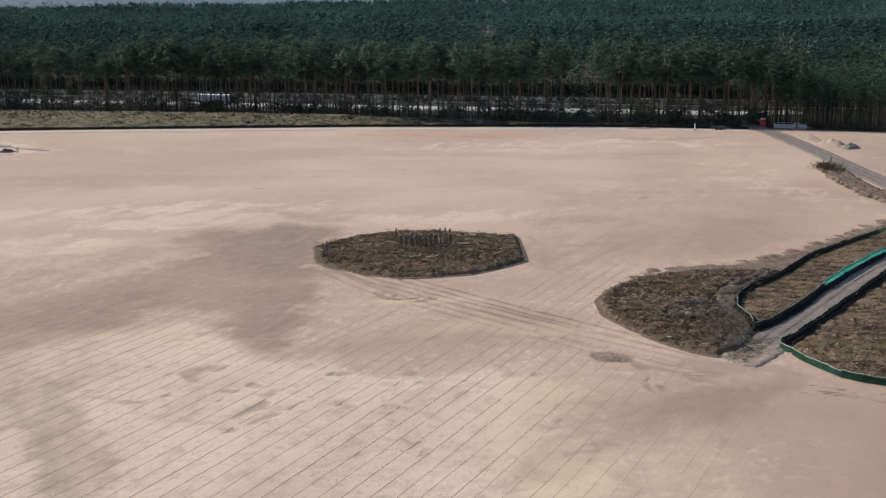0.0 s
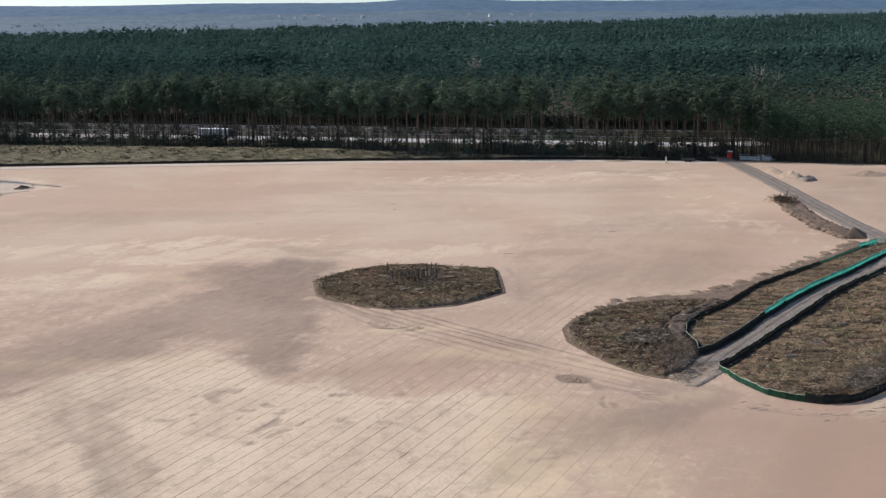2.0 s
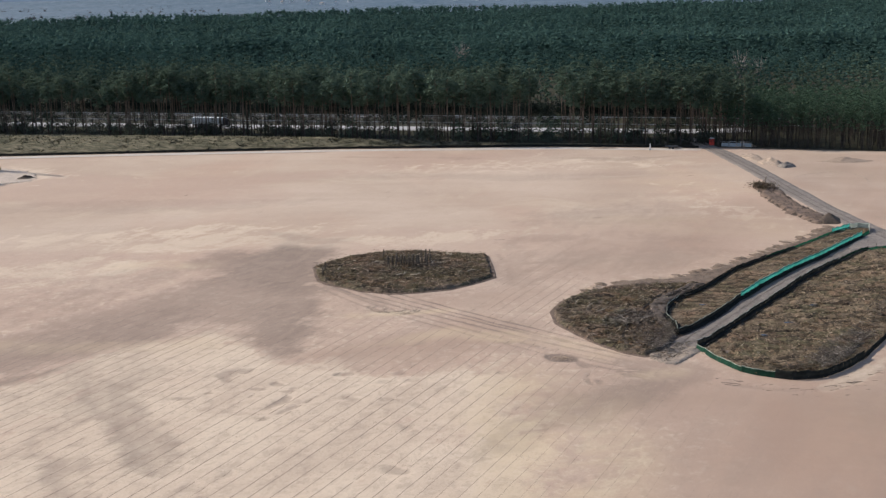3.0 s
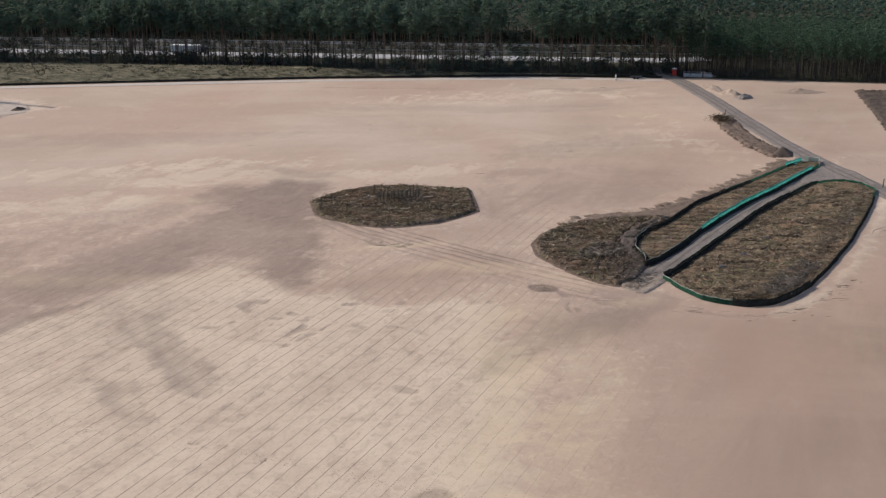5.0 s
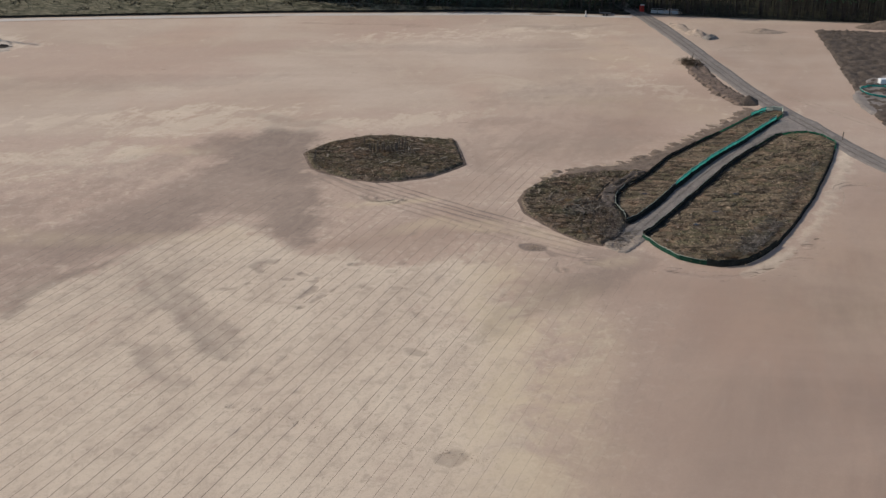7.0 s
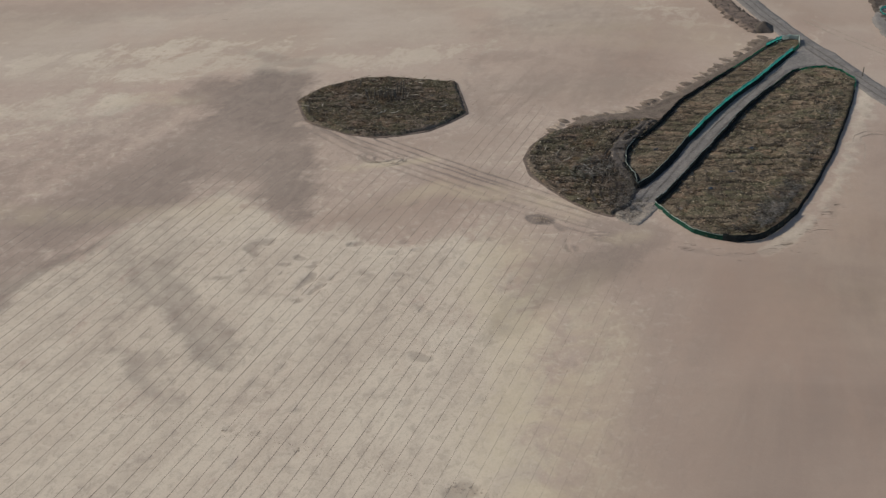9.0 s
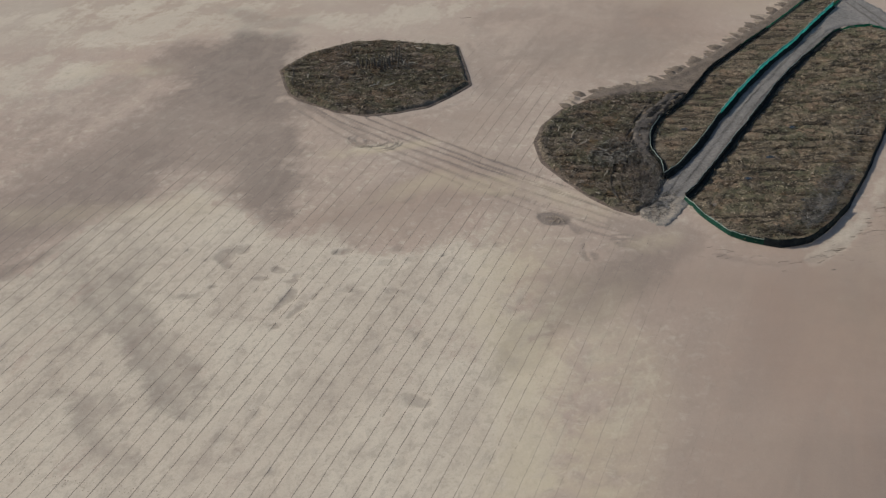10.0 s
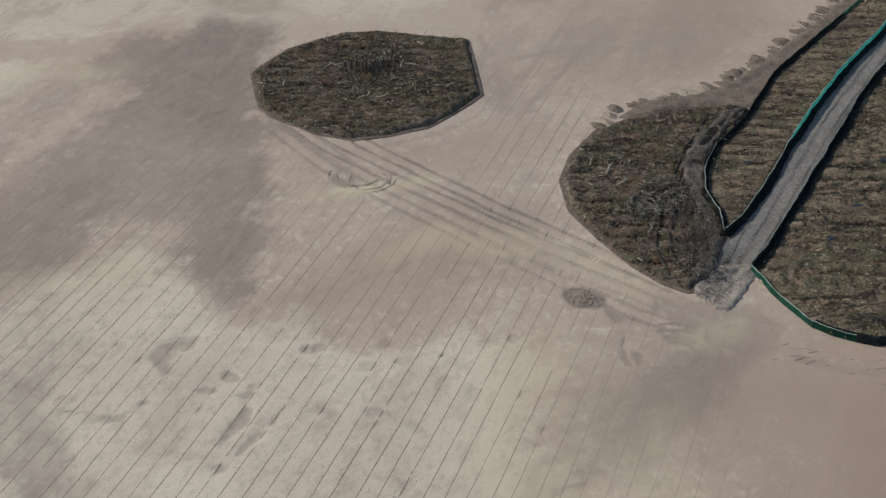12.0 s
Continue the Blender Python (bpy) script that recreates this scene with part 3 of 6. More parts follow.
dull = np.maximum(dull, 0.42 * soft_poly(MX, MY, DULL_M, 5.0) * (0.6 + 0.8 * fbm(GX, GY, 18.0, 17, 4)))
DULL_F = [(36.0, 250.0), (58.0, 266.0), (88.0, 303.0), (84.0, 335.0), (60.0, 318.0), (34.0, 280.0), (18.0, 262.0)]
dull = np.maximum(dull, 0.44 * soft_poly(WX, WY, DULL_F, 12.0))
stain(0.55 * soft_poly(WX, WY, DAMP_E, 14.0), 0.25)
for cx, cy, rx, ry, turn, k in ((-43, 262, 10, 15, 20, 0.62), (-20, 425, 30, 3, 3, 0.35), (60, 420, 22, 4, -3, 0.28), (-100, 330, 60, 10, 6, 0.16), (20, 385, 60, 8, 0, 0.14), (14, 262, 6, 20, 5, 0.2), (-34, 292, 12, 4, 0, 0.3), (22, 284, 12, 5, 10, 0.3)):
    stain(0.8 * soft_blob(WX, WY, cx, cy, rx, ry, turn, 0.5), k)
# small spots
for cx, cy, r, k in ((36.0, 189.5, 5.0, 0.34), (31.5, 192.0, 3.2, 0.36), (18.1, 196.5, 2.5, 0.95), (20.6, 193.5, 1.0, 0.5), (-1.5, 119.0, 2.2, 0.42), (-7.0, 150.0, 1.4, 0.4), (10.0, 204.5, 1.2, 0.5), (-25.0, 176.0, 1.2, 0.5), (-22.0, 172.5, 0.9, 0.5), (-33.0, 188.0, 1.4, 0.4)):
    stain(1.15 * soft_blob(UX, UY, cx, cy, r, r, 0, 0.45), k)
rs = np.random.RandomState(5)
for _ in range(95):
    cx, cy, r = rs.uniform(-62, 24), rs.uniform(128, 205), rs.uniform(0.3, 0.9)
    stain(1.0 * soft_blob(UX, UY, cx, cy, r * 1.3, r, 30, 0.6), rs.uniform(0.12, 0.28))
for line, k in zip(TRACKS, (1.0, 0.95, 0.6, 0.45)):
    d = near_path(UX * 0.08 + GX * 0.92, UY * 0.08 + GY * 0.92, line)
    rut = 1 - smooth(np.abs(d - 1.05), 0.05, 0.5)
    stain(1.1 * rut * (0.6 + 0.7 * fbm(GX, GY, 9.0, 35, 3)) * (1 - 0.7 * smooth(GX, 24, 34)), 0.9 * k)
for cx, cy, r in ((-26.2, 184.2, 0.9), (-29.3, 181.7, 0.9), (-25.8, 179.6, 0.8), (-19.8, 175.3, 0.7), (-34.2, 186.5, 0.9), (-10.4, 177.8, 0.9), (-25.0, 171.2, 0.7), (-31.0, 188.9, 1.0), (-39.4, 179.3, 0.8), (-24.4, 181.5, 0.7), (-17.7, 190.2, 1.0), (-37.0, 181.2, 0.7)):
    stain(1.2 * soft_blob(UX, UY, cx, cy, r * 1.2, r, 0, 0.5), 0.42)
# faint drive lines beside the island and round the fenced plot
for line in ([(72.8, 194.7), (81.3, 214.8), (87.3, 226.9), (92.5, 233.0), (97.7, 232.4), (100.3, 229.0)], [(106.5, 266.5), (101.8, 253.0), (95.4, 239.6), (87.0, 222.0), (77.6, 205.6), (69.0, 192.6), (63.2, 186.0), (57.4, 181.8), (50.0, 180.6), (42.0, 183.6)], [(9.0, 272.0), (10.6, 262.0), (11.0, 251.0), (7.0, 244.0), (0.0, 238.4), (-8.0, 235.4)], [(9.0, 246.0), (16.0, 258.0), (23.0, 273.0), (31.0, 292.0)], [(13.0, 243.0), (21.0, 256.0), (30.0, 272.0)], [(12.0, 262.0), (30.0, 268.0), (52.0, 280.0)]):
    stain(0.62 * (1 - smooth(near_path(UX * 0.15 + GX * 0.85, UY * 0.15 + GY * 0.85, line), 0.3, 1.1)), 0.30)
# turning circles of wheels
for cx, cy, r in ((-12.0, 227.0, 3.4), (-10.8, 226.2, 2.2), (27.4, 185.6, 6.4), (27.6, 185.4, 5.2), (27.0, 185.2, 4.0), (27.2, 185.2, 2.9)):
    d = np.abs(np.hypot(GX - cx, (GY - cy) * 1.2) - r)
    stain(0.95 * (1 - smooth(d, 0.1, 0.6)) * smooth(fbm(GX, GY, 5.0, 33, 2), 0.36, 0.5), 0.6)
depth = shade / weight
ochre = np.zeros_like(GX)
for cx, cy, rx, ry, k in ((11, 166, 9, 22, 0.5), (24, 156, 7, 26, 0.28), (4, 207, 16, 4, 0.45), (20, 150, 9, 26, 0.25), (70, 372, 16, 22, 0.25), (62, 300, 26, 10, 0.2), (-75, 205, 30, 5, 0.3), (82, 180, 24, 30, 0.12), (30, 196, 7, 2.5, 0.5), (-45, 209, 8, 3, 0.3), (-60, 260, 9, 4, 0.35), (-12, 226, 4, 3, 0.5)):
    ochre = np.maximum(ochre, k * soft_blob(WX, WY, cx, cy, rx, ry, 0, 0.6))
OCHRE = [(13.0, 163.0), (27.0, 161.5), (23.0, 135.0), (19.0, 112.0), (17.0, 80.0), (0.0, 80.0), (2.0, 133.0), (6.0, 152.0)]
ochre = np.maximum(ochre, 0.58 * soft_poly(MX, MY, OCHRE, 9.0) * (0.55 + 0.7 * fbm(GX, GY, 16.0, 18, 4)))
east = smooth(GX, -4, 16)
pale = -0.12 + soft_poly(UX * 0.4 + GX * 0.6, UY * 0.4 + GY * 0.6, DRY, 8.0) * (1 - east) + east * soft_poly(WX * 0.5 + GX * 0.5, WY * 0.5 + GY * 0.5, DRY, 24.0) * (1 - 0.75 * smooth(GX + 0.2 * (GY - 160), -8, 44))
for cx, cy, rx, ry, k in ((-70, 292, 46, 12, 0.5), (-84, 258, 26, 9, 0.6), (-64, 280, 20, 7, 0.58), (-108, 240, 24, 8, 0.6), (-8, 290, 34, 8, 0.5), (20, 405, 60, 14, 0.4), (70, 330, 14, 30, 0.4), (-156, 388, 24, 20, 0.7), (38, 195.3, 3.4, 2.4, 0.62), (-12, 226, 3, 2, 0.6)):
    pale = np.maximum(pale, k * soft_blob(WX * 0.5 + GX * 0.5, WY * 0.5 + GY * 0.5, cx, cy, rx, ry, 10, 0.6))
margin = near_path(UX * 0.2 + GX * 0.8, UY * 0.2 + GY * 0.8, [(56.0, 181.5), (63.4, 187.0), (69.0, 194.0), (78.5, 209.5), (88.0, 227.0), (97.0, 245.0), (105.0, 263.0)])
pale = np.maximum(pale, 0.72 * (1 - smooth(margin, 0.5, 2.6)))
rosy = 0.72 * smooth(300 - GY, 0, 80) * (0.65 + 0.35 * smooth(np.abs(GX + 10), 20, 60))
rosy = np.maximum(rosy, 0.5 * smooth(fbm(GX, GY * 2.2, 90.0, 23, 3), 0.42, 0.62))
worked = 0.25 + 0.75 * (1 - smooth(GY, 225, 300))
worked = worked * (1 - 0.6 * smooth(dull, 0.1, 0.85))
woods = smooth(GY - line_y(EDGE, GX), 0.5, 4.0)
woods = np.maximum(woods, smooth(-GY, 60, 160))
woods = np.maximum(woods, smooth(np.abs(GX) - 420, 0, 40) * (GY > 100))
field = 1 - woods
GZ = (0.10 * (fbm(GX, GY, 40, 1) - 0.5) + 0.05 * (fbm(GX, GY, 3.0, 2) - 0.5) - 0.10 * damp) * field
GZ = np.where(woods > 0.5, 0.25 * (fbm(GX, GY, 12, 5) - 0.5), GZ)
nx, ny = len(gx), len(gy)
idx = np.arange(nx * ny).reshape(ny, nx)
quads = np.stack([idx[:-1, :-1], idx[:-1, 1:], idx[1:, 1:], idx[1:, :-1]], -1).reshape(-1, 4)
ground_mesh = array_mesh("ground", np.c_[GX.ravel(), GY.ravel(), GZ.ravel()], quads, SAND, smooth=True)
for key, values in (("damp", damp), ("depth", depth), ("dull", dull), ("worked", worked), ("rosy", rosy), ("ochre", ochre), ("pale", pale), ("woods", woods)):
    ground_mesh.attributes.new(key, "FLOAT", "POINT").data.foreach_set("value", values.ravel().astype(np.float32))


def ground_z(x, y):
    """Height of the sand under points of the plan."""
    ax, ay = np.array(gx), np.array(gy)
    x, y = np.asarray(x, float), np.asarray(y, float)
    i, j = np.clip(np.searchsorted(ax, x) - 1, 0, nx - 2), np.clip(np.searchsorted(ay, y) - 1, 0, ny - 2)
    u, v = (x - ax[i]) / (ax[i + 1] - ax[i]), (y - ay[j]) / (ay[j + 1] - ay[j])
    return (GZ[j, i] * (1 - u) + GZ[j, i + 1] * u) * (1 - v) + (GZ[j + 1, i] * (1 - u) + GZ[j + 1, i + 1] * u) * v


ground = tagged(new("ground", ground_mesh), "levelled pale sand field with damp stains and wheel tracks", "ground", kind="structure")


# ---------- roads ----------
PADSAND = two_tone("trodden_pale_sand", (0.38, 0.315, 0.262), (0.50, 0.425, 0.36), 0.3, fine=3.0)
PALETRACK = two_tone("pale_bare_sand", (0.44, 0.395, 0.355), (0.55, 0.50, 0.455), 0.4, fine=3.0)

def ribbon(name, pts, width, height, mat, label, category, wear=0.12, step=2.0, fade=0):
    """A road ribbon with a soft, uneven edge and two shallow wheel ruts."""
    p = resample(pts, step)
    d = np.gradient(p, axis=0)
    d /= np.hypot(d[:, 0], d[:, 1])[:, None]
    nrm = np.c_[-d[:, 1], d[:, 0]]
    across = np.array([-1.0, -0.9, -0.55, -0.35, -0.1, 0.1, 0.35, 0.55, 0.9, 1.0])
    rise = np.array([-0.3, 0.7, 1.0, 0.65, 1.0, 1.0, 0.65, 1.0, 0.7, -0.3])
    rows = []
    for k in range(len(p)):
        w = width / 2 * (1 + wear * (fbm(p[k, 0], p[k, 1], 7.0, 60, 3) - 0.5) * 2)
        low = min(1.0, k / fade) if fade else 1.0
        q = p[k] + nrm[k] * (across[:, None] * w * (0.7 + 0.3 * low))
        z = (height * rise - 0.30 * (1 - low)) + 0.04 * min(1.0, width / 4) * (fbm(q[:, 0], q[:, 1], 2.0, 61, 2) - 0.5)
        rows.append(np.c_[q, z])
    v = np.concatenate(rows)
    n, m = len(p), len(across)
    i = np.arange(n * m).reshape(n, m)
    f = np.stack([i[:-1, :-1], i[:-1, 1:], i[1:, 1:], i[1:, :-1]], -1).reshape(-1, 4)[:, ::-1]
    return tagged(new(name, array_mesh(name, v, f, mat, True)), label, category, kind="structure")


ribbon("road", ROAD, 7.0, 0.22, GRAVEL, "grey gravel haul road across the sand", "road")
ribbon("lane", LANE[1:], 6.1, 0.16, GRAVEL, "grey gravel lane between two fabric fences", "road", 0.25, 1.0)


def ruts(line, gauge, width, height, mat, label):
    """The two wheel ruts of one vehicle along a line."""
    p = resample(line, 2.0)
    d = np.gradient(p, axis=0)
    d /= np.hypot(d[:, 0], d[:, 1])[:, None]
    for side in (-gauge / 2, gauge / 2):
        q = p + np.c_[-d[:, 1], d[:, 0]] * side + np.random.RandomState(len(p)).uniform(-0.12, 0.12, p.shape)
        ribbon("wheel_rut", [tuple(v) for v in q.tolist()], width, height, mat, label, "rut", 0.6, 1.0, 3)


for cx, cy, r, a0, a1 in ((-12.4, 227.3, 4.2, 2.3, 4.4), (-12.0, 227.0, 3.3, 2.5, 5.2), (-11.6, 226.6, 2.5, 2.8, 6.2), (-11.0, 226.4, 3.8, 4.4, 6.6), (-10.6, 226.0, 2.9, 5.0, 7.0), (-11.2, 226.4, 4.8, 4.7, 6.2)):
    ribbon("wheel_rut", [(cx + r * math.cos(t), cy + 0.8 * r * math.sin(t)) for t in np.linspace(a0, a1, 16)], 0.22, 0.03, RUT, "curved wheel rut of a turning vehicle", "rut", 0.8, 0.7, 2)
for line in ([(98.5, 374.0), (107.0, 382.0), (115.0, 386.0), (120.5, 383.0), (122.0, 375.0), (121.0, 366.0)], [(104.0, 318.0), (110.0, 300.0), (117.0, 284.0), (125.0, 268.0)], [(106.5, 319.0), (112.5, 301.0), (119.5, 285.0), (127.5, 269.0)]):
    ribbon("wheel_rut", line, 0.45, 0.03, RUT, "faint wheel track on the sand beside the haul road", "rut", 0.7, 1.5, 3)
for line in ([(88.5, 228.5), (90.5, 232.8), (94.0, 235.2), (98.0, 234.4), (100.5, 231.5)], [(90.2, 228.5), (91.5, 231.8), (94.5, 233.6), (97.6, 232.6), (99.2, 229.6), (98.6, 226.5)], [(91.5, 230.5), (90.4, 226.0), (88.0, 220.0)]):
    ribbon("wheel_rut", line, 0.28, 0.03, RUT, "dark loop of a wheel rut beside the fenced plot", "rut", 0.8, 0.7, 2)
for off in (-2.0, -1.0, 0.2, 1.2):
    ruts([(32.6 + off * 0.4, 199.5), (34.4 + off * 0.5, 207.0), (35.0 + off * 0.6, 213.0), (35.8 + off * 0.6, 220.0), (38.6 + off * 0.6, 228.0), (42.6 + off * 0.5, 234.6), (47.6 + off * 0.2, 242.0)], 1.0, 0.36, 0.74 + 0.02 * off, DEEPMUD, "deep dark wheel rut in the mud beside the fence")
# one older rut curving across the brash
ruts([(30.5, 199.0), (29.5, 206.0), (31.5, 214.0), (34.5, 222.0), (38.5, 231.0), (44.0, 240.5)], 1.8, 0.32, 0.72, DEEPMUD, "dark wheel rut curving across the brash")
# wheel tracks worn into the gravel, and round the outside of the large plot
for off, gauge in ((-0.9, 1.5), (0.9, 1.7)):
    ruts([(x + off * 0.85, y - off * 0.5) for x, y in LANE[1:-1]], gauge, 0.55, 0.185, DARKGRAVEL, "dark wheel track worn into the gravel lane")
    if off > 0:
        ruts([(x - 0.5, y) for x, y in ROAD], gauge + 0.4, 0.6, 0.255, DARKGRAVEL, "dark wheel track worn into the haul road")
hx = np.linspace(-640, 112, 60)


def road_y(x):
    """The motorway bends away behind the young stand."""
    return float(highway_y(x)) + (0.011 * (x - 84) ** 2 if x > 84 else 0.0)


ribbon("carriageway", [(float(x), road_y(x) + 8) for x in hx], 12.0, 0.5, ASPHALT, "pale motorway carriageway behind the pines", "road", 0.0, 12.0)
ribbon("carriageway", [(float(x), road_y(x) + 50) for x in hx[:-4]], 3.0, 0.5, OLDROAD, "grey far motorway carriageway behind the pines", "road", 0.0, 12.0)
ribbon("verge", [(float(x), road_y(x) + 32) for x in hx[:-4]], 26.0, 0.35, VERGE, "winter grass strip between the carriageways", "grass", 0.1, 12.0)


# ---------- raised plots of brash, left standing above the graded sand ----------
def plot(name, poly, mat, height, label, category, cell=0.5, rough=0.5, ragged=0.8, seed=1, ridge=0.0, calm=1.2):
    """A low plateau with an uneven top and a ragged earth bank all round."""
    p = np.array(poly)
    x0, y0, x1, y1 = *(p.min(0) - 2), *(p.max(0) + 2)
    xs, ys = np.arange(x0, x1, cell), np.arange(y0, y1, cell)
    X, Y = np.meshgrid(xs, ys)
    X = X + (fbm(X, Y, 1.3, seed + 70, 2) - 0.5) * 0.5
    sx, sy = wobble(X, Y, 2.5, ragged * 2, seed + 11)
    d = near_path(sx, sy, list(poly) + [poly[0]])
    d = np.where(inside(sx, sy, list(poly)), d, -d)
    top = height * smooth(d, -0.1, 0.55) * (0.8 + 0.5 * fbm(X, Y, 6.0, seed + 3))
    lip = (0.30 if calm < 2 else 0.05) * np.exp(-((d - 0.9) / 0.7) ** 2) * fbm(X, Y, 1.7, seed + 5, 2)
    Z = top + lip + rough * (fbm(X, Y, 1.6, seed + 8, 3) - 0.45) * smooth(d, 0.2 * calm, calm) + 0.02
    Z = Z + 0.5 * rough * (fbm(X, Y, 0.8, seed + 9, 2) - 0.5) * smooth(d, 0.2 * calm, calm)
    wave = np.sin((Y + 0.12 * X) * 2.2 + 7 * fbm(X, Y, 12.0, seed + 4, 3))
    wave = wave * smooth(fbm(X * 0.4, Y, 3.5, seed + 6, 3), 0.34, 0.58) * smooth(d, 0.3, calm)
    Z = Z + ridge * wave
    Z = Z + (0.34 if rough > 0.3 else 0.1) * rough * (np.random.RandomState(seed).rand(*X.shape) - 0.5) * smooth(d, 0.0, calm)
    Z = np.where(d < -0.1, -0.4, np.maximum(Z, 0.10 * smooth(d, 0.0, 0.5)))
    keep = d > -1.0
    i = np.arange(X.size).reshape(X.shape)
    q = np.stack([i[:-1, :-1], i[:-1, 1:], i[1:, 1:], i[1:, :-1]], -1).reshape(-1, 4)
    q = q[keep.ravel()[q].all(1)]
    used = np.unique(q)
    remap = np.zeros(X.size, int)
    remap[used] = np.arange(len(used))
    v = np.c_[X.ravel(), Y.ravel(), Z.ravel()][used]
    mesh = array_mesh(name, v, remap[q], mat, False)
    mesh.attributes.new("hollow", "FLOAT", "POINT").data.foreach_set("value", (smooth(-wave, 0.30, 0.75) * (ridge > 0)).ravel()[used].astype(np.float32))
    return tagged(new(name, mesh), label, category, kind="structure")


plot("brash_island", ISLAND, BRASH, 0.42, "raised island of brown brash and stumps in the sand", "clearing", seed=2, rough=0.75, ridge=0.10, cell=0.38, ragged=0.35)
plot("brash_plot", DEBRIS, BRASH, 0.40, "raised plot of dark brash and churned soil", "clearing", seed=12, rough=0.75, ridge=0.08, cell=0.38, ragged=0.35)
for outline, where in ((ISLAND, "the brash island"), (DEBRIS[12:] + DEBRIS[:5], "the brash plot")):
    q = np.array(outline + ([outline[0]] if outline is ISLAND else []))
    mid_ = q.mean(0)
    q = q + (q - mid_) / np.linalg.norm(q - mid_, axis=1)[:, None] * 0.22
    ribbon("cut_bank", [tuple(v) for v in q.tolist()], 0.75, 0.10, BANKSOIL, "reddish-brown cut bank of soil round " + where, "soil", 0.7, 0.8)
plot("lane_apron", [(88.0, 278.5), (97.0, 291.5), (99.5, 299.0), (105.0, 286.0), (106.0, 271.0), (102.0, 271.0), (97.5, 277.0), (92.0, 275.5), (86.0, 271.0)], GRAVEL, 0.15, "grey gravel apron where the lane joins the haul road", "road", cell=0.8, rough=0.06, seed=71, ragged=0.3)
plot("lane_mouth", [(32.2, 196.4), (33.4, 194.2), (35.6, 193.8), (37.8, 195.4), (40.4, 199.2), (41.0, 202.6), (38.6, 203.6), (35.0, 202.0)], TRODDEN, 0.05, "grey gravel trodden into the sand at the mouth of the lane", "road", cell=0.35, rough=0.10, seed=79, ragged=1.6)
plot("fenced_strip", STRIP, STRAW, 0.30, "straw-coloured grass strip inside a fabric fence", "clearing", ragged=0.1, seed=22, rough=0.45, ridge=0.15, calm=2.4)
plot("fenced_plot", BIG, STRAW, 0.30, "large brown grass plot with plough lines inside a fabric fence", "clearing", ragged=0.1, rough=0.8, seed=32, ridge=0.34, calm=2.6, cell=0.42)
plot("turned_sand", [(28.0, 241.5), (34.0, 246.2), (48.0, 250.6), (58.0, 260.8), (69.0, 273.0), (83.0, 289.2), (90.5, 299.6), (92.5, 295.0), (87.6, 289.0), (78.4, 277.6), (68.0, 265.6), (57.8, 253.4), (51.6, 243.4), (46.0, 243.6), (40.0, 243.6), (32.0, 241.5)], BROWN, 0.14, "brown turned sand beside the fabric fence", "sand", cell=0.8, rough=0.5, seed=82)
plot("bare_soil", BLACK, DARKSOIL, 0.35, "dark stripped soil beyond the sand field", "soil", cell=1.0, rough=1.5, seed=42)
plot("soil_bank", BANK, BANKSOIL, 0.42, "dark bank of soil beside the haul road", "soil", cell=0.6, rough=0.6, seed=52, ragged=1.6)
plot("mud_ruts", [(38.2, 209.0), (38.2, 218.0), (40.2, 228.0), (46.0, 237.0), (50.0, 243.2), (46.0, 242.4), (40.0, 235.0), (35.5, 226.0), (35.0, 214.0), (32.0, 199.0), (35.5, 200.0)], MUD, 0.62, "churned muddy track with wheel ruts beside the fence", "soil", cell=0.4, rough=0.45, seed=62)


def scatter_points(poly, count, rng, margin=0.1):
    p = np.array(poly)
    out = np.zeros((0, 2))
    while len(out) < count:
        q = rng.uniform(p.min(0), p.max(0), (count * 2, 2))
        out = np.concatenate([out, q[inside(q[:, 0], q[:, 1], list(poly)) & (near_path(q[:, 0], q[:, 1], list(poly) + [poly[0]]) > margin)]])
    return out[:count]


def stick_cloud(name, pts, z, length, radius, rng, mat, label, category, lift=0.35, flat=0.35, aim=None):
    """Many thin three-sided sticks lying about."""
    n = len(pts)
    a = rng.uniform(0, 2 * np.pi, n) if aim is None else rng.normal(radians(aim), 0.18, n)
    L = rng.uniform(*length, n)
    R = rng.uniform(*radius, n)
    tilt = np.abs(rng.normal(0, flat, n))
    ax = np.c_[np.cos(a) * np.cos(tilt), np.sin(a) * np.cos(tilt), np.sin(tilt)]
    side = np.c_[-np.sin(a), np.cos(a), 0 * a]
    up = np.cross(ax, side)
    base = np.c_[pts, z + rng.uniform(-0.05, lift, n)]
    verts = []
    for end, k in ((0.0, 1.0), (1.0, 0.5)):
        for t in range(3):
            w = 2 * np.pi * t / 3
            verts.append(base + ax * (L * end)[:, None] + (side * math.cos(w) + up * math.sin(w)) * (R * k)[:, None])
    v = np.stack(verts, 1).reshape(-1, 3)
    f = np.array([[0, 1, 4, 3], [1, 2, 5, 4], [2, 0, 3, 5]])
    f = (f[None] + (np.arange(n) * 6)[:, None, None]).reshape(-1, 4)
    return tagged(new(name, array_mesh(name, v, f, mat)), label, category, kind="stuff")


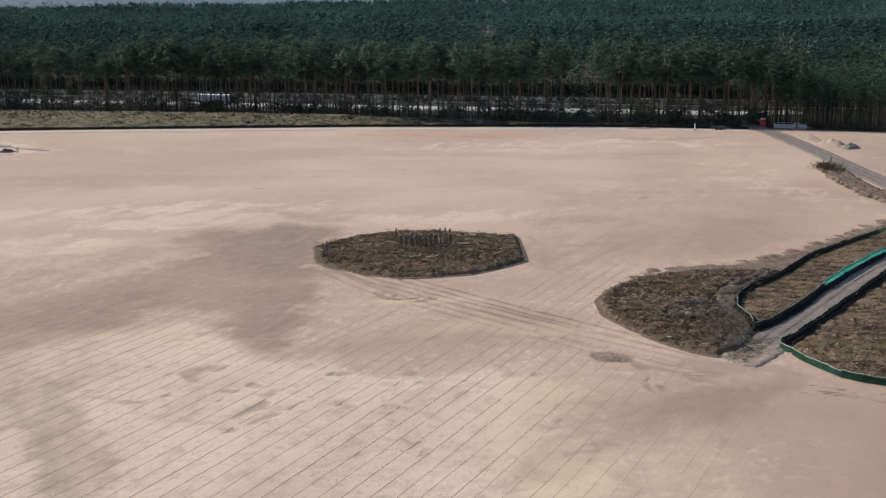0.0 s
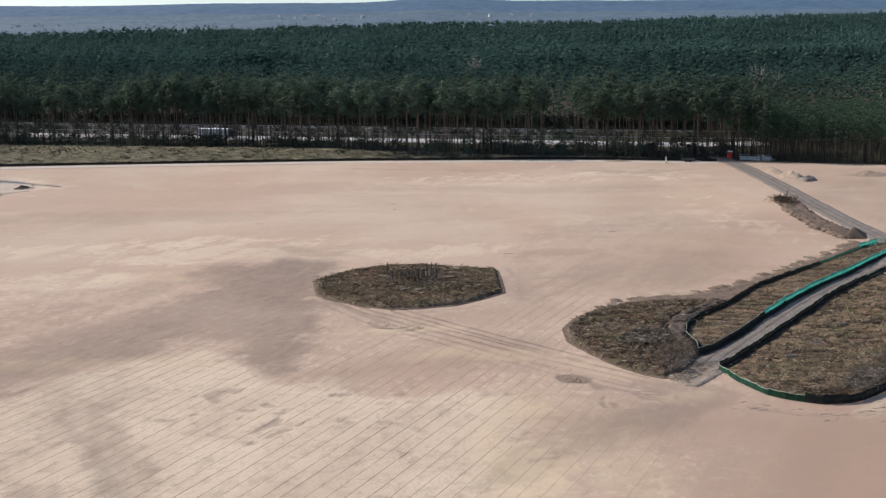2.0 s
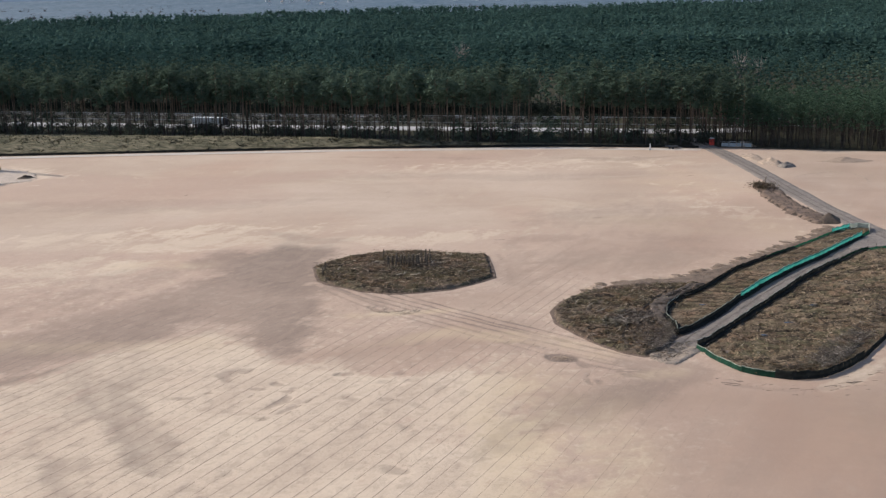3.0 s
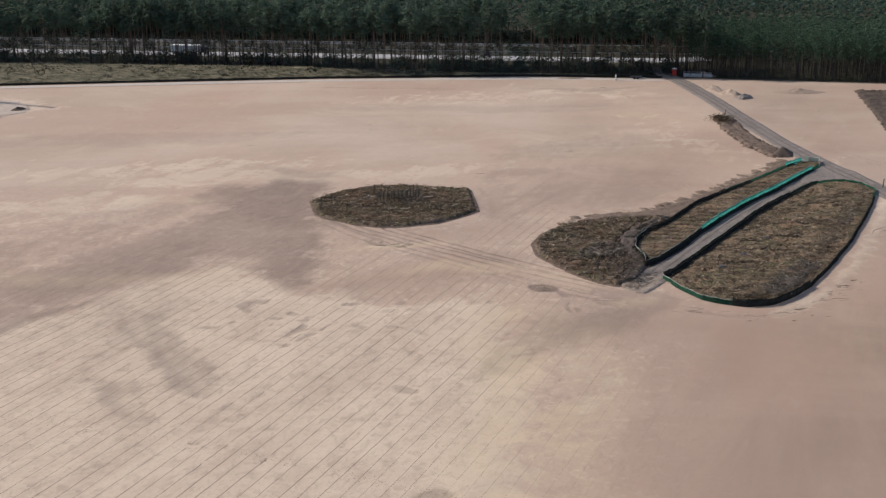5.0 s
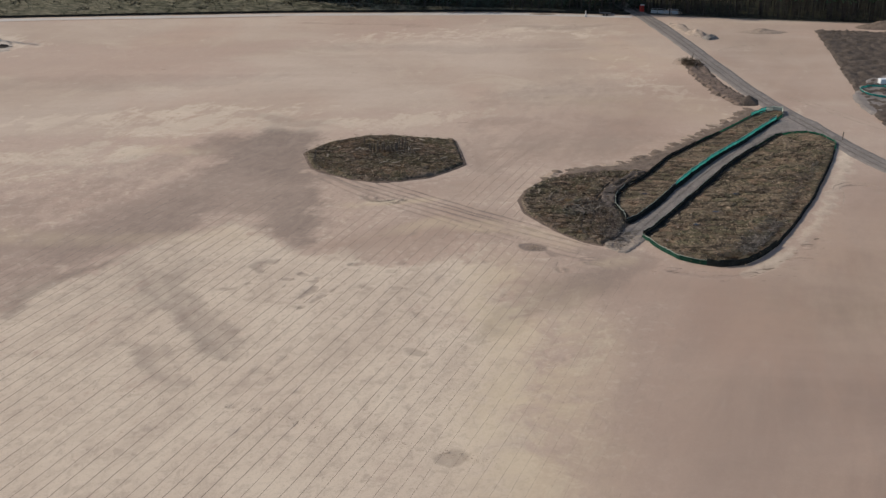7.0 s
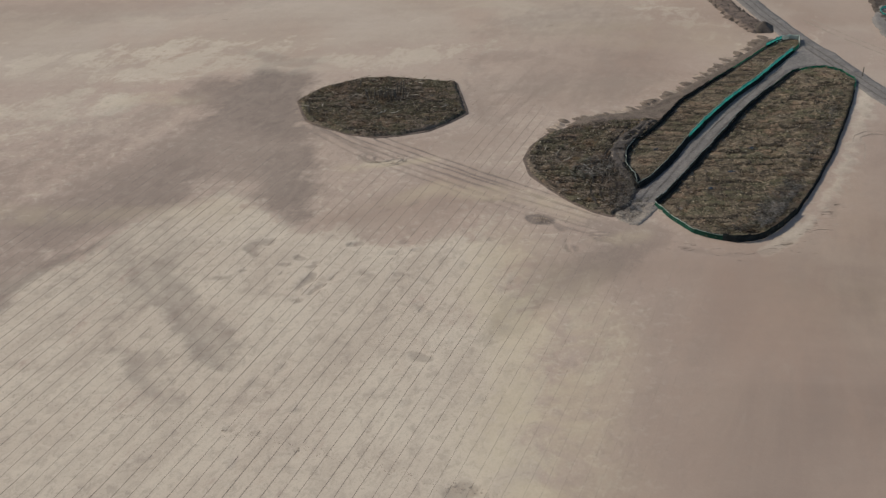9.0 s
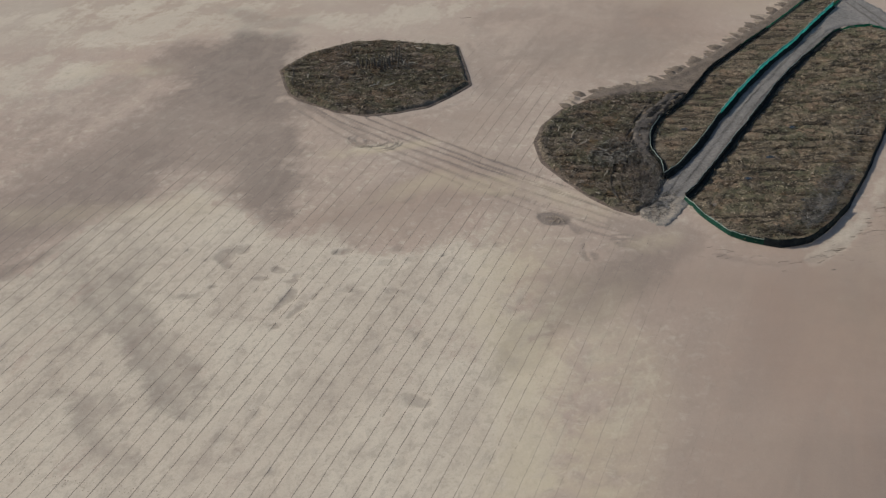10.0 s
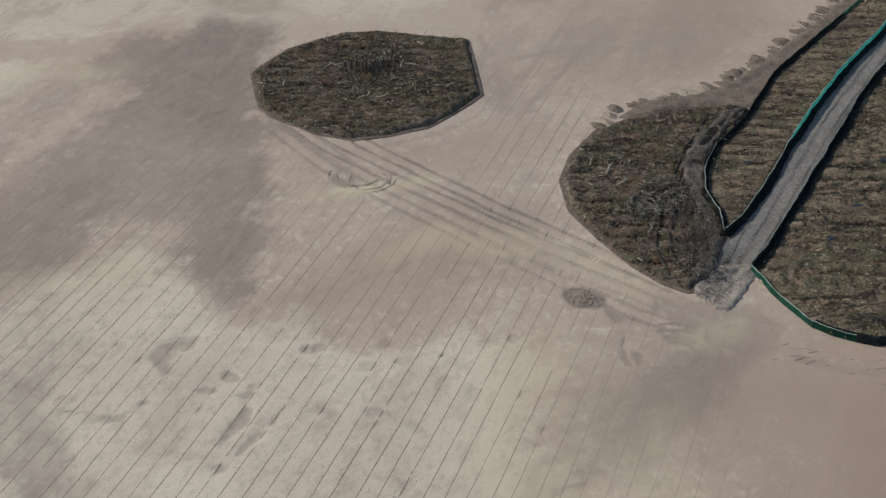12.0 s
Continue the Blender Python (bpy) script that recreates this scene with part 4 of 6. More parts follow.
def tuft_cloud(name, pts, z, size, rng, mat, label, category, blades=5):
    """Many small tufts, each of a few leaning blades."""
    n = len(pts)
    vs, fs = [], []
    for b in range(blades):
        a = rng.uniform(0, 2 * np.pi, n)
        s = rng.uniform(*size, n)
        base = np.c_[pts + rng.uniform(-0.25, 0.25, (n, 2)), np.broadcast_to(z, n) - 0.05]
        w = np.c_[np.cos(a), np.sin(a), 0 * a] * (s * 0.35)[:, None]
        lean = np.c_[-np.sin(a) * s, np.cos(a) * s, s * rng.uniform(0.15, 0.6, n)]
        vs += [base - w, base + w, base + lean]
    v = np.stack(vs, 1).reshape(-1, 3)
    f = (np.arange(blades * 3).reshape(-1, 3)[None] + (np.arange(n) * blades * 3)[:, None, None]).reshape(-1, 3)
    return tagged(new(name, array_mesh(name, v, f, mat)), label, category, kind="stuff")


rg = np.random.RandomState(11)
for poly, z, n, where in ((ISLAND, 0.62, 1900, "the raised island"), (DEBRIS, 0.52, 1700, "the brash plot")):
    stick_cloud("brash", scatter_points(poly, int(n * 0.7), rg), z, (0.3, 1.3), (0.025, 0.06), rg, TWIG, "broken dark twigs and brash lying on " + where, "brash", flat=0.16)
    tuft_cloud("tufts", scatter_points(poly, n, rg, 0.7), z, (0.16, 0.5), rg, TUFT, "dry grass tufts among the brash of " + where, "grass")
for poly, n in ((STRIP, 500), (BIG, 1300)):
    tuft_cloud("tufts", scatter_points(poly, n * 2, rg), 0.36, (0.18, 0.5), rg, TUFT, "dry straw tufts inside the fabric fence", "grass")
    stick_cloud("brash", scatter_points(poly, n // 2, rg), 0.42, (0.25, 0.9), (0.025, 0.055), rg, TWIG, "broken twigs lying inside the fabric fence", "brash")
for poly, z, n, where in ((ISLAND, 0.74, 260, "the raised island"), (DEBRIS, 0.64, 240, "the brash plot"), (STRIP, 0.46, 130, "the grass strip"), (BIG, 0.48, 520, "the fenced plot")):
    stick_cloud("wood_chips", scatter_points(poly, n, rg, 0.6), z, (0.18, 0.5), (0.05, 0.10), rg, CHIPS, "pale splinters and chips of wood strewn over " + where, "chips", flat=0.1)


def arc_points(cx, cy, r, a0, a1, count, spread):
    a = rg.uniform(radians(a0), radians(a1), count)
    q = np.c_[cx + r * np.cos(a), cy + r * np.sin(a)]
    return q + rg.normal(0, spread, (count, 2))


# grey branches dragged into arcs, and along the inside of the large plot's fence
for r, n in ((3.6, 170), (5.4, 230), (7.2, 230), (9.0, 200)):
    stick_cloud("brushwood", arc_points(35.5, 214.0, r, 95, 190, n, 0.28), 0.66, (0.4, 1.3), (0.05, 0.09), rg, GREYTWIG, "grey branches dragged into an arc over the brash", "brush", flat=0.12)
sweep = resample([(54.5, 189.0), (59.0, 192.5), (65.0, 200.5), (73.0, 213.5), (82.0, 228.5), (90.5, 244.0), (97.0, 257.0)], 0.4)
sweep = sweep[(rg.rand(2600) ** 1.5 * len(sweep)).astype(int)]
stick_cloud("brushwood", sweep + np.abs(rg.normal(0, 1.7, (2600, 1))) * (-0.86, 0.5) + rg.normal(0, 0.4, (2600, 2)), 0.5, (0.3, 1.2), (0.025, 0.055), rg, GREYTWIG, "grey cut brushwood swept along the inside of the fence", "brush", flat=0.2)


def log_thing(x, y, z, turn, length, radius, bend, group):
    """A pale bare branch with a side shoot, lying on the brash."""
    ob = thing("branch", pose(x, y, z, 0, 0, turn), "pale barked branch lying on the brash", "branch", group)
    bm = rod_bm((0, 0, 0), (length * 0.55, bend, 0.12), radius, radius * 0.8, 6)
    add_rod(bm, (length * 0.55, bend, 0.12), (length, bend * 0.3, 0.25), radius * 0.8, radius * 0.4, 6)
    part("stem", bm, PALEWOOD, ob)
    part("side_shoot", rod_bm((length * 0.5, bend, 0.12), (length * 0.75, bend + length * 0.2, 0.35), radius * 0.5, radius * 0.25, 5), PALEWOOD, ob)


for poly, z, n in ((ISLAND, 0.75, 16), (DEBRIS, 0.65, 12)):
    for (x, y) in scatter_points(poly, n, rg):
        log_thing(x, y, z, rg.uniform(0, 360), rg.uniform(0.9, 2.2), rg.uniform(0.04, 0.075), rg.uniform(-0.2, 0.2), "pale branches")
log_thing(24.5, 224.5, 0.8, 60, 3.2, 0.09, 0.2, "pale branches")
log_thing(25.8, 221.5, 0.8, 40, 2.6, 0.08, -0.2, "pale branches")
log_thing(22.4, 226.8, 0.8, 70, 2.4, 0.08, 0.1, "pale branches")

for x, y, turn, n in ((-12.5, 249.0, 10, 1.6), (-11.0, 249.6, 60, 1.2), (-9.6, 249.2, -30, 1.4), (-8.4, 249.4, 20, 1.1), (-5.6, 259.0, 75, 2.6), (-4.4, 260.5, -35, 2.4), (-17.6, 261.5, -50, 2.6), (-18.4, 260.0, 35, 2.0), (-2.6, 268.5, -60, 2.2), (2.0, 252.0, 25, 1.8), (-25.0, 254.0, 80, 1.6)):
    log_thing(x, y, 1.0, turn, n, 0.10, 0.12, "pale branches")

stick_cloud("brushwood", np.array([-10.5, 257.2]) + rg.normal(0, 1, (420, 2)) * (3.6, 2.4), 0.85, (0.4, 1.4), (0.03, 0.07), rg, GREYTWIG, "grey dead branches among the stakes of the island", "brush", flat=0.12)

# a group of weathered stakes on the island
for (x, y, h) in ((-13.9, 259.7, 1.7), (-13.2, 258.8, 2.1), (-12.6, 259.4, 1.6), (-12.0, 258.0, 2.2), (-11.4, 259.5, 1.8), (-10.9, 257.9, 1.7), (-10.2, 259.0, 1.6), (-9.4, 258.6, 2.3), (-8.9, 259.6, 1.9), (-8.3, 258.2, 2.2), (-7.7, 261.0, 2.6), (-7.1, 262.6, 2.4), (-9.8, 261.0, 1.6), (-6.3, 265.5, 1.8), (-16.5, 266.4, 1.7), (-28.0, 256.0, 1.5), (-27.9, 251.5, 1.4), (-14.6, 258.6, 1.9), (-15.2, 260.2, 1.7), (-12.9, 260.6, 2.0), (-11.7, 261.2, 1.8), (-10.6, 260.2, 2.1), (-8.2, 259.8, 2.0), (-6.6, 259.2, 2.2), (-5.8, 260.6, 1.9)):
    ob = thing("stake", pose(x, y, 0.4, rg.uniform(-5, 5), rg.uniform(-5, 5), rg.uniform(0, 90)), "dark weathered wooden stake standing in the brash", "stake", "stakes on the island")
    part("shaft", rod_bm((0, 0, -0.3), (0, 0, h * 1.25), 0.18, 0.14, 6), POSTWOOD, ob)
    part("cut_top", rod_bm((0, 0, h * 1.25), (0, 0, h * 1.25 + 0.07), 0.14, 0.05, 6), PALEWOOD, ob)


# ---------- fabric fences ----------
def fabric_fence(name, poly, closed, height, pick, label, group, step=2.6, outward=1, hem=None):
    """Posts with a slack, folded sheet of fabric from post to post; the hem is rolled along the top."""
    q = resample(poly, step, closed)
    q = q + rg.uniform(-0.12, 0.12, q.shape)
    ob = thing(name, pose(0, 0, 0), label, "fence", group)
    n = len(q)
    for k in range(n if closed else n - 1):
        a, b = q[k], q[(k + 1) % n]
        d = (b - a) / np.hypot(*(b - a))
        nrm = np.array([-d[1], d[0]]) * outward
        mat, pale = pick(k / n, *((a + b) / 2))
        cols = 7
        v, f = [], []
        h0 = height * rg.uniform(0.9, 1.08) * (0.55 if poly is BIG and k / n > 0.5 and a[0] > 66 else 1.1 if mat in (F_TEAL, F_PALE) else 0.6 if mat in (F_GREEN, F_LEAF) else 0.75 if mat == F_DARK else 0.85 if poly is STRIP else 1.0)
        for i in range(cols):
            t = i / (cols - 1)
            c = a + (b - a) * t
            bulge = 0.10 * math.sin(math.pi * t) * rg.uniform(0.4, 1.5) + 0.05 * math.sin(t * 21 + k)
            h = h0 * (1 - 0.10 * math.sin(math.pi * t)) + 0.03 * math.sin(t * 17 + k * 2)
            for (off, z) in ((0.22, 0.0), (0.03 + bulge * 0.6, 0.30 * h), (bulge, 0.65 * h), (0.02, h), (-0.10, h + 0.03), (-0.13, h - 0.13)):
                v.append((*(c + nrm * off), z + 0.03))
        m = 6
        for i in range(cols - 1):
            for j in range(m - 1):
                f.append((i * m + j, (i + 1) * m + j, (i + 1) * m + j + 1, i * m + j + 1))
        panel = mesh_object("panel", v, f, mat, ob, smooth=True)
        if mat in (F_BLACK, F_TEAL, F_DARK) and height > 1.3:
            # black sheet laid on the side away from the sun, darkening the fence's shadow band
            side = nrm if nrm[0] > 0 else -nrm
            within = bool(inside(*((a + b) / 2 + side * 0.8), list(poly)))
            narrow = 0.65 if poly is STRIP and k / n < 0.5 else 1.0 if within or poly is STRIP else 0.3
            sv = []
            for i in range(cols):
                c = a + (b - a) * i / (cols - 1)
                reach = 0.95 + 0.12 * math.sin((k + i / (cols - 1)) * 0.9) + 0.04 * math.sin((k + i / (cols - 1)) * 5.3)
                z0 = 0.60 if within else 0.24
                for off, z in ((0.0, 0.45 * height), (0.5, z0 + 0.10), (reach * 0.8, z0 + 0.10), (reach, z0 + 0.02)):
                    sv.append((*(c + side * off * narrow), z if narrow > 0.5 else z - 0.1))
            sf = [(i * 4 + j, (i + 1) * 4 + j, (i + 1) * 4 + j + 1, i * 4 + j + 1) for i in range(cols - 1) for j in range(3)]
            mesh_object("ground_sheet", sv, sf, F_BLACK, panel, "black fabric sheet along the foot, darkening the fence shadow", smooth=True)
        if pale or mat == F_TEAL:
            hv = []
            for i in range(cols):
                x, y, z = v[i * m + 3]
                for (dx, dz) in ((0.03, -0.02), (0.0, 0.05), (-0.06, 0.02)):
                    hv.append((x + nrm[0] * dx, y + nrm[1] * dx, z + dz + 0.02))
            hf = [(i * 3 + j, (i + 1) * 3 + j, (i + 1) * 3 + j + 1, i * 3 + j + 1) for i in range(cols - 1) for j in range(2)]
            mesh_object("hem", hv, hf, F_PALE, panel, "bleached rolled hem")
        px_, py_ = a - nrm * 0.08
        part("post", rod_bm((px_, py_, -0.3), (px_ + rg.uniform(-0.04, 0.04), py_, height + 0.12), 0.035, 0.03, 5), POSTWOOD, ob)
    return ob


def strip_cloth(u, x, y):
    if y > 291:
        return (F_PALE if x > 95.0 else F_TEAL), True
    if u > 0.55 and x > 54:
        return F_TEAL, False
    if u > 0.55:
        return F_BLACK, True
    if y < 232:
        return F_BLACK, True
    return (F_LEAF if y > 276 else F_DARK if y > 266 else F_BLACK), False


def plot_cloth(u, x, y):
    if u < 0.42:
        return (F_LEAF if y > 273 else F_DARK if y > 262 else F_BLACK), y < 262
    if u < 0.50:
        return F_LEAF, False
    if x < 46:
        return F_GREEN, True
    if x < 50:
        return F_DARK, True
    return F_BLACK, False


fabric_fence("fabric_fence", STRIP, True, 1.35, strip_cloth, "slack dark green and teal fabric fence round the grass strip", "fabric fences")
fabric_fence("fabric_fence", BIG, True, 1.35, plot_cloth, "slack dark green fabric fence round the large plot", "fabric fences")
RING = [(135.0 + 6.5 * math.cos(a), 317.0 + 7.0 * math.sin(a)) for a in np.linspace(0, 2 * np.pi, 14)[:-1]]
fabric_fence("fabric_fence", RING, True, 1.0, lambda u, x, y: (F_TEAL, False), "teal fabric fence round a small plot", "fabric fences")
plot("grey_pad", [(122.0, 294.0), (130.0, 289.0), (152.0, 330.0), (150.0, 342.0), (137.0, 334.0), (124.0, 313.0)], GRAVEL, 0.42, "grey gravel turning place beside a small fenced plot", "gravel", cell=1.0, rough=0.1, seed=77)
edge_line = [(float(x), float(line_y(EDGE, x)) + 0.6) for x in np.linspace(-330, 84, 44)]
ribbon("edge_track", [(x, y - 4.2) for x, y in edge_line], 4.4, 0.10, PALETRACK, "pale bare strip of sand along the boundary fence", "track", 0.4, 4.0)
ribbon("wheel_rut", [(x, y - 7.4) for x, y in edge_line[:30]], 0.9, 0.08, RUT, "narrow dark line along the pale strip at the field edge", "rut", 0.5, 4.0)
fabric_fence("boundary_fence", edge_line, False, 0.95, lambda u, x, y: (F_BLACK, False), "long dark green fabric fence along the field edge", "fabric fences", step=4.0)


plot("rig_pad", [(-185.0, 366.0), (-150.0, 366.0), (-136.0, 378.0), (-139.0, 392.0), (-150.0, 404.0), (-185.0, 412.0)], PADSAND, 0.12, "whitish working platform of sand under the piling rig", "sand", cell=1.2, rough=0.08, seed=73, ragged=2.0)


# ---------- loose heaps ----------
def mound(name, x, y, rx, ry, h, turn, mat, label, group="", seed=0, sharp=1.0):
    rows, cols = 9, 22
    v, f = [(0, 0, h)], []
    for i in range(1, rows):
        t = i / (rows - 1)
        for j in range(cols):
            a = 2 * math.pi * j / cols
            k = 1 + 0.45 * (noise.noise((math.cos(a) * 1.3 + seed, math.sin(a) * 1.3, t)) + 0.3 * noise.noise((math.cos(a) * 4 + seed, math.sin(a) * 4, t * 3)))
            z = h * (1 - t) ** sharp * (1 + 0.5 * noise.noise((math.cos(a) * 2.5 * t + seed * 3, math.sin(a) * 2.5 * t, 3))) - (0.12 if i == rows - 1 else 0)
            v.append((rx * t * k * math.cos(a), ry * t * k * math.sin(a), z))
    for j in range(cols):
        f.append((0, 1 + j, 1 + (j + 1) % cols))
        for i in range(rows - 2):
            f.append((1 + i * cols + j, 1 + (i + 1) * cols + j, 1 + (i + 1) * cols + (j + 1) % cols, 1 + i * cols + (j + 1) % cols))
    ob = mesh_object(name, v, f, mat, smooth=True)
    ob.matrix_world = pose(x, y, 0, 0, 0, turn)
    return tagged(ob, label, "heap", group)


fr = resample(FRINGE, 1.45)
for k, (x, y) in enumerate(fr):
    if k > 3 and rg.rand() < 0.93:
        mound("sand_mound", x + rg.uniform(-0.8, 0.8), y + rg.uniform(-0.7, 0.7), rg.uniform(1.3, 2.3), rg.uniform(0.8, 1.2), rg.uniform(0.25, 0.45), rg.uniform(110, 145), HEAP if rg.rand() < 0.3 else BROWN, "small brown heap of pushed-up sand", "pushed-up heaps", k)
        if rg.rand() < 0.6:
            mound("sand_mound", x + rg.uniform(1.2, 2.6), y - rg.uniform(0.6, 2.2), rg.uniform(1.0, 1.7), rg.uniform(0.8, 1.3), rg.uniform(0.18, 0.34), rg.uniform(90, 160), BROWN, "small brown heap of pushed-up sand", "pushed-up heaps", k + 50)
mound("soil_mound", 92.3, 307.5, 5.2, 3.0, 2.1, 60, DARKSOIL, "dark brown soil heap beside the haul road", seed=3)
mound("sand_mound", 101.0, 404.0, 6.4, 3.6, 2.1, 110, PALEHEAP, "pale sand heap with grey rubble beside the road", seed=5)
mound("sand_mound", 97.6, 418.0, 8.5, 3.4, 1.4, 100, PALEHEAP, "low pale sand heap beside the road", seed=6)
mound("sand_mound", 127.0, 408.0, 9.0, 3.0, 1.4, 0, HEAP, "long low sand heap near the wood", seed=7)
mound("sand_mound", 175.0, 417.0, 14.0, 5.0, 2.6, 0, BROWN, "broad brown sand heap before the wood", seed=8)
mound("soil_mound", 188.0, 398.0, 22.0, 3.0, 2.0, -4, DARKSOIL, "long dark soil heap on the stripped ground", seed=9)
mound("soil_mound", -140.0, 384.0, 3.0, 2.2, 1.2, 20, DARKSOIL, "small grey spoil heap beside the rig", seed=10)
mound("sand_mound", 43.5, 199.5, 3.0, 1.6, 0.5, 20, HEAP, "low pale heap of sand at the fence corner", seed=14)
mound("sand_mound", 101.0, 446.0, 4.5, 3.0, 2.0, 0, HEAP, "pale sand heap behind the site fencing", seed=15)
mound("rubble_mound", 104.2, 397.0, 3.6, 2.4, 1.7, 40, GREYFLOOR, "heap of grey broken rubble beside the road", seed=16, sharp=0.8)
stick_cloud("brush_pile", np.array([86.5, 354.5]) + rg.normal(0, 1, (900, 2)) * (1.5, 2.4), 0.6, (0.4, 1.2), (0.03, 0.08), rg, TWIG, "pile of dark cut branches beside the road", "brush", lift=1.0, flat=0.5)
for (x, y, h) in ((87.6, 356.0, 3.4), (85.6, 353.0, 2.2), (105.4, 268.8, 2.2), (40.8, 224.6, 1.3), (86.3, 358.2, 2.0)):
    ob = thing("stake", pose(x, y, 0.2, 3, 2, 0), "dark upright wooden stake", "stake", "stakes by the road")
    part("shaft", rod_bm((0, 0, -0.4), (0, 0, h), 0.14, 0.11, 7), POSTWOOD, ob)
    part("cut_top", rod_bm((0, 0, h), (0, 0, h + 0.08), 0.11, 0.04, 7), PALEWOOD, ob)


# ---------- furrows and clods on the sand ----------
DIR, NRM = np.array([0.40, 0.917]), np.array([0.917, -0.40])
TURN_LINE = [(-120, 222), (-60, 246), (-36, 246), (-20, 234), (6, 236), (9, 270), (18, 274), (30, 246), (34, 196), (45, 186), (60, 172)]
for c in np.arange(-150.0, -25.0, 2.25):
    s = np.arange(60.0, 262.0, 1.5)
    sway = np.sin(s * 0.05 + c) * 0.15 + np.cumsum(rg.normal(0, 0.012, len(s))) * 0.5 + rg.normal(0, 0.018, len(s))
    p = NRM * c + DIR * s[:, None] + NRM * sway[:, None]
    end = line_y(TURN_LINE, p[:, 0]) + rg.uniform(-9, 5)
    clear = (near_path(p[:, 0], p[:, 1], TRACKS[0]) > 1.2) & ~inside(p[:, 0], p[:, 1], DEBRIS) & ~inside(p[:, 0], p[:, 1], ISLAND)
    deep = (1 - 0.9 * smooth(np.array(c), -80.0, -24.0)) * (1 - 0.65 * smooth(p[:, 1] - end, -34.0, 0.0))
    half = 0.06 * deep * np.clip(0.45 + 1.1 * fbm(s, 0 * s + c * 7, 16.0, 19, 4), 0.65, 1.2) * rg.uniform(0.8, 1.1)
    keep = clear & (p[:, 1] < end) & (p[:, 1] > 95) & (p[:, 0] > -110) & (fbm(s, 0 * s + c * 3, 22.0, 29, 3) < 0.66 + 0.22 * deep)
    z = ground_z(p[:, 0], p[:, 1])
    fv = [np.c_[p + NRM * (o * half)[:, None], z + h * deep] for o, h in ((-1.0, 0.002), (-0.2, 0.022), (1.0, 0.002))]
    k = np.nonzero(keep[:-1] & keep[1:])[0]
    n = len(s)
    if len(k):
        ff = [np.stack([j * n + k, (j + 1) * n + k, (j + 1) * n + k + 1, j * n + k + 1], -1) for j in range(2)]
        new("furrow", array_mesh("furrow", np.concatenate(fv), np.concatenate(ff), FURROW)).parent = ground


def clod_cloud(name, pts, size, label, mat=CLOD):
    n = len(pts)
    tmpl = np.array([[1, 0, 0], [-0.5, 0.87, 0], [-0.5, -0.87, 0], [0.1, 0.1, 0.9]])
    s = rg.uniform(*size, n)[:, None, None]
    a = rg.uniform(0, 6.28, n)
    R = np.zeros((n, 3, 3))
    R[:, 0, 0], R[:, 0, 1], R[:, 1, 0], R[:, 1, 1], R[:, 2, 2] = np.cos(a), -np.sin(a), np.sin(a), np.cos(a), rg.uniform(0.5, 1, n)
    v = (np.einsum("nij,kj->nki", R, tmpl) * s + np.c_[pts, np.zeros(n)][:, None, :]).reshape(-1, 3)
    f = (np.array([[0, 1, 3], [1, 2, 3], [2, 0, 3]])[None] + (np.arange(n) * 4)[:, None, None]).reshape(-1, 3)
    tagged(new(name, array_mesh(name, v, f, mat)), label, "clods", kind="stuff")


def trail(pts, count, spread):
    q = resample(pts, 0.5)
    return q[rg.randint(0, len(q), count)] + rg.normal(0, spread, (count, 2))


clod_cloud("clods", np.concatenate([
    trail([(-45.7, 179.3), (-40.9, 178.2), (-32.6, 175.1), (-28.7, 173.4), (-18.9, 171.0), (-14.4, 169.4), (-4.2, 166.3)], 300, 0.3), trail([(-19.0, 182.4), (-9.9, 182.1), (-0.1, 181.2)], 120, 0.5),
    trail([(-60, 160), (-38, 152), (-10, 150)], 260, 0.5),
    trail([(-40, 174), (-25, 169.7), (-15, 167.5), (-6, 164), (5, 159), (14, 153)], 520, 0.6), trail([(-22, 158), (-10, 155.5), (2, 151), (12, 146)], 260, 0.7), trail([(-40, 168), (-20, 160), (2, 152)], 260, 0.7),
    rg.uniform((-60, 115), (40, 215), (520, 2)), rg.uniform((-60, 215), (60, 330), (160, 2))]), (0.05, 0.11), "small dry clods scattered in trails over the sand")
clod_cloud("clods", trail([(-72, 146), (-62, 143), (-50, 139), (-38, 136), (-26, 131), (-15, 126), (-6, 122), (4, 118)], 480, 0.6), (0.06, 0.14), "trail of crumbled clods across the furrows", PALEHEAP)
clod_cloud("clods", np.array([-11.5, 226.0]) + rg.normal(0, 1, (110, 2)) * (2.2, 1.4), (0.08, 0.2), "crumbled clods in a churned turning place")
clod_cloud("clods", np.array([18.1, 196.5]) + rg.normal(0, 1, (110, 2)) * (0.95, 0.8), (0.08, 0.2), "grey crumbled lumps dumped on the sand", HEAP)
stick_cloud("ripples", trail([(40.0, 184.0), (45.0, 183.0), (51.0, 180.6), (58.0, 181.4), (65.0, 186.0), (71.0, 193.5), (75.0, 199.0)], 150, 1.5), 0.0, (0.4, 1.5), (0.025, 0.05), rg, RUT, "short dark blade ripples in the sand outside the fence", "ripples", lift=0.03, flat=0.01, aim=10)
stick_cloud("brushwood", scatter_points([(31.6, 196.5), (34.0, 194.0), (38.0, 198.0), (39.5, 204.0), (36.0, 203.0)], 260, rg), 0.16, (0.3, 1.1), (0.02, 0.05), rg, GREYTWIG, "grey twigs trodden into the mouth of the lane", "brush", flat=0.1)


clod_cloud("clods", np.concatenate([scatter_points(BLACK, 2600, rg) , scatter_points(BANK, 300, rg)]), (0.35, 1.1), "dark lumps of stripped soil", DARKSOIL)


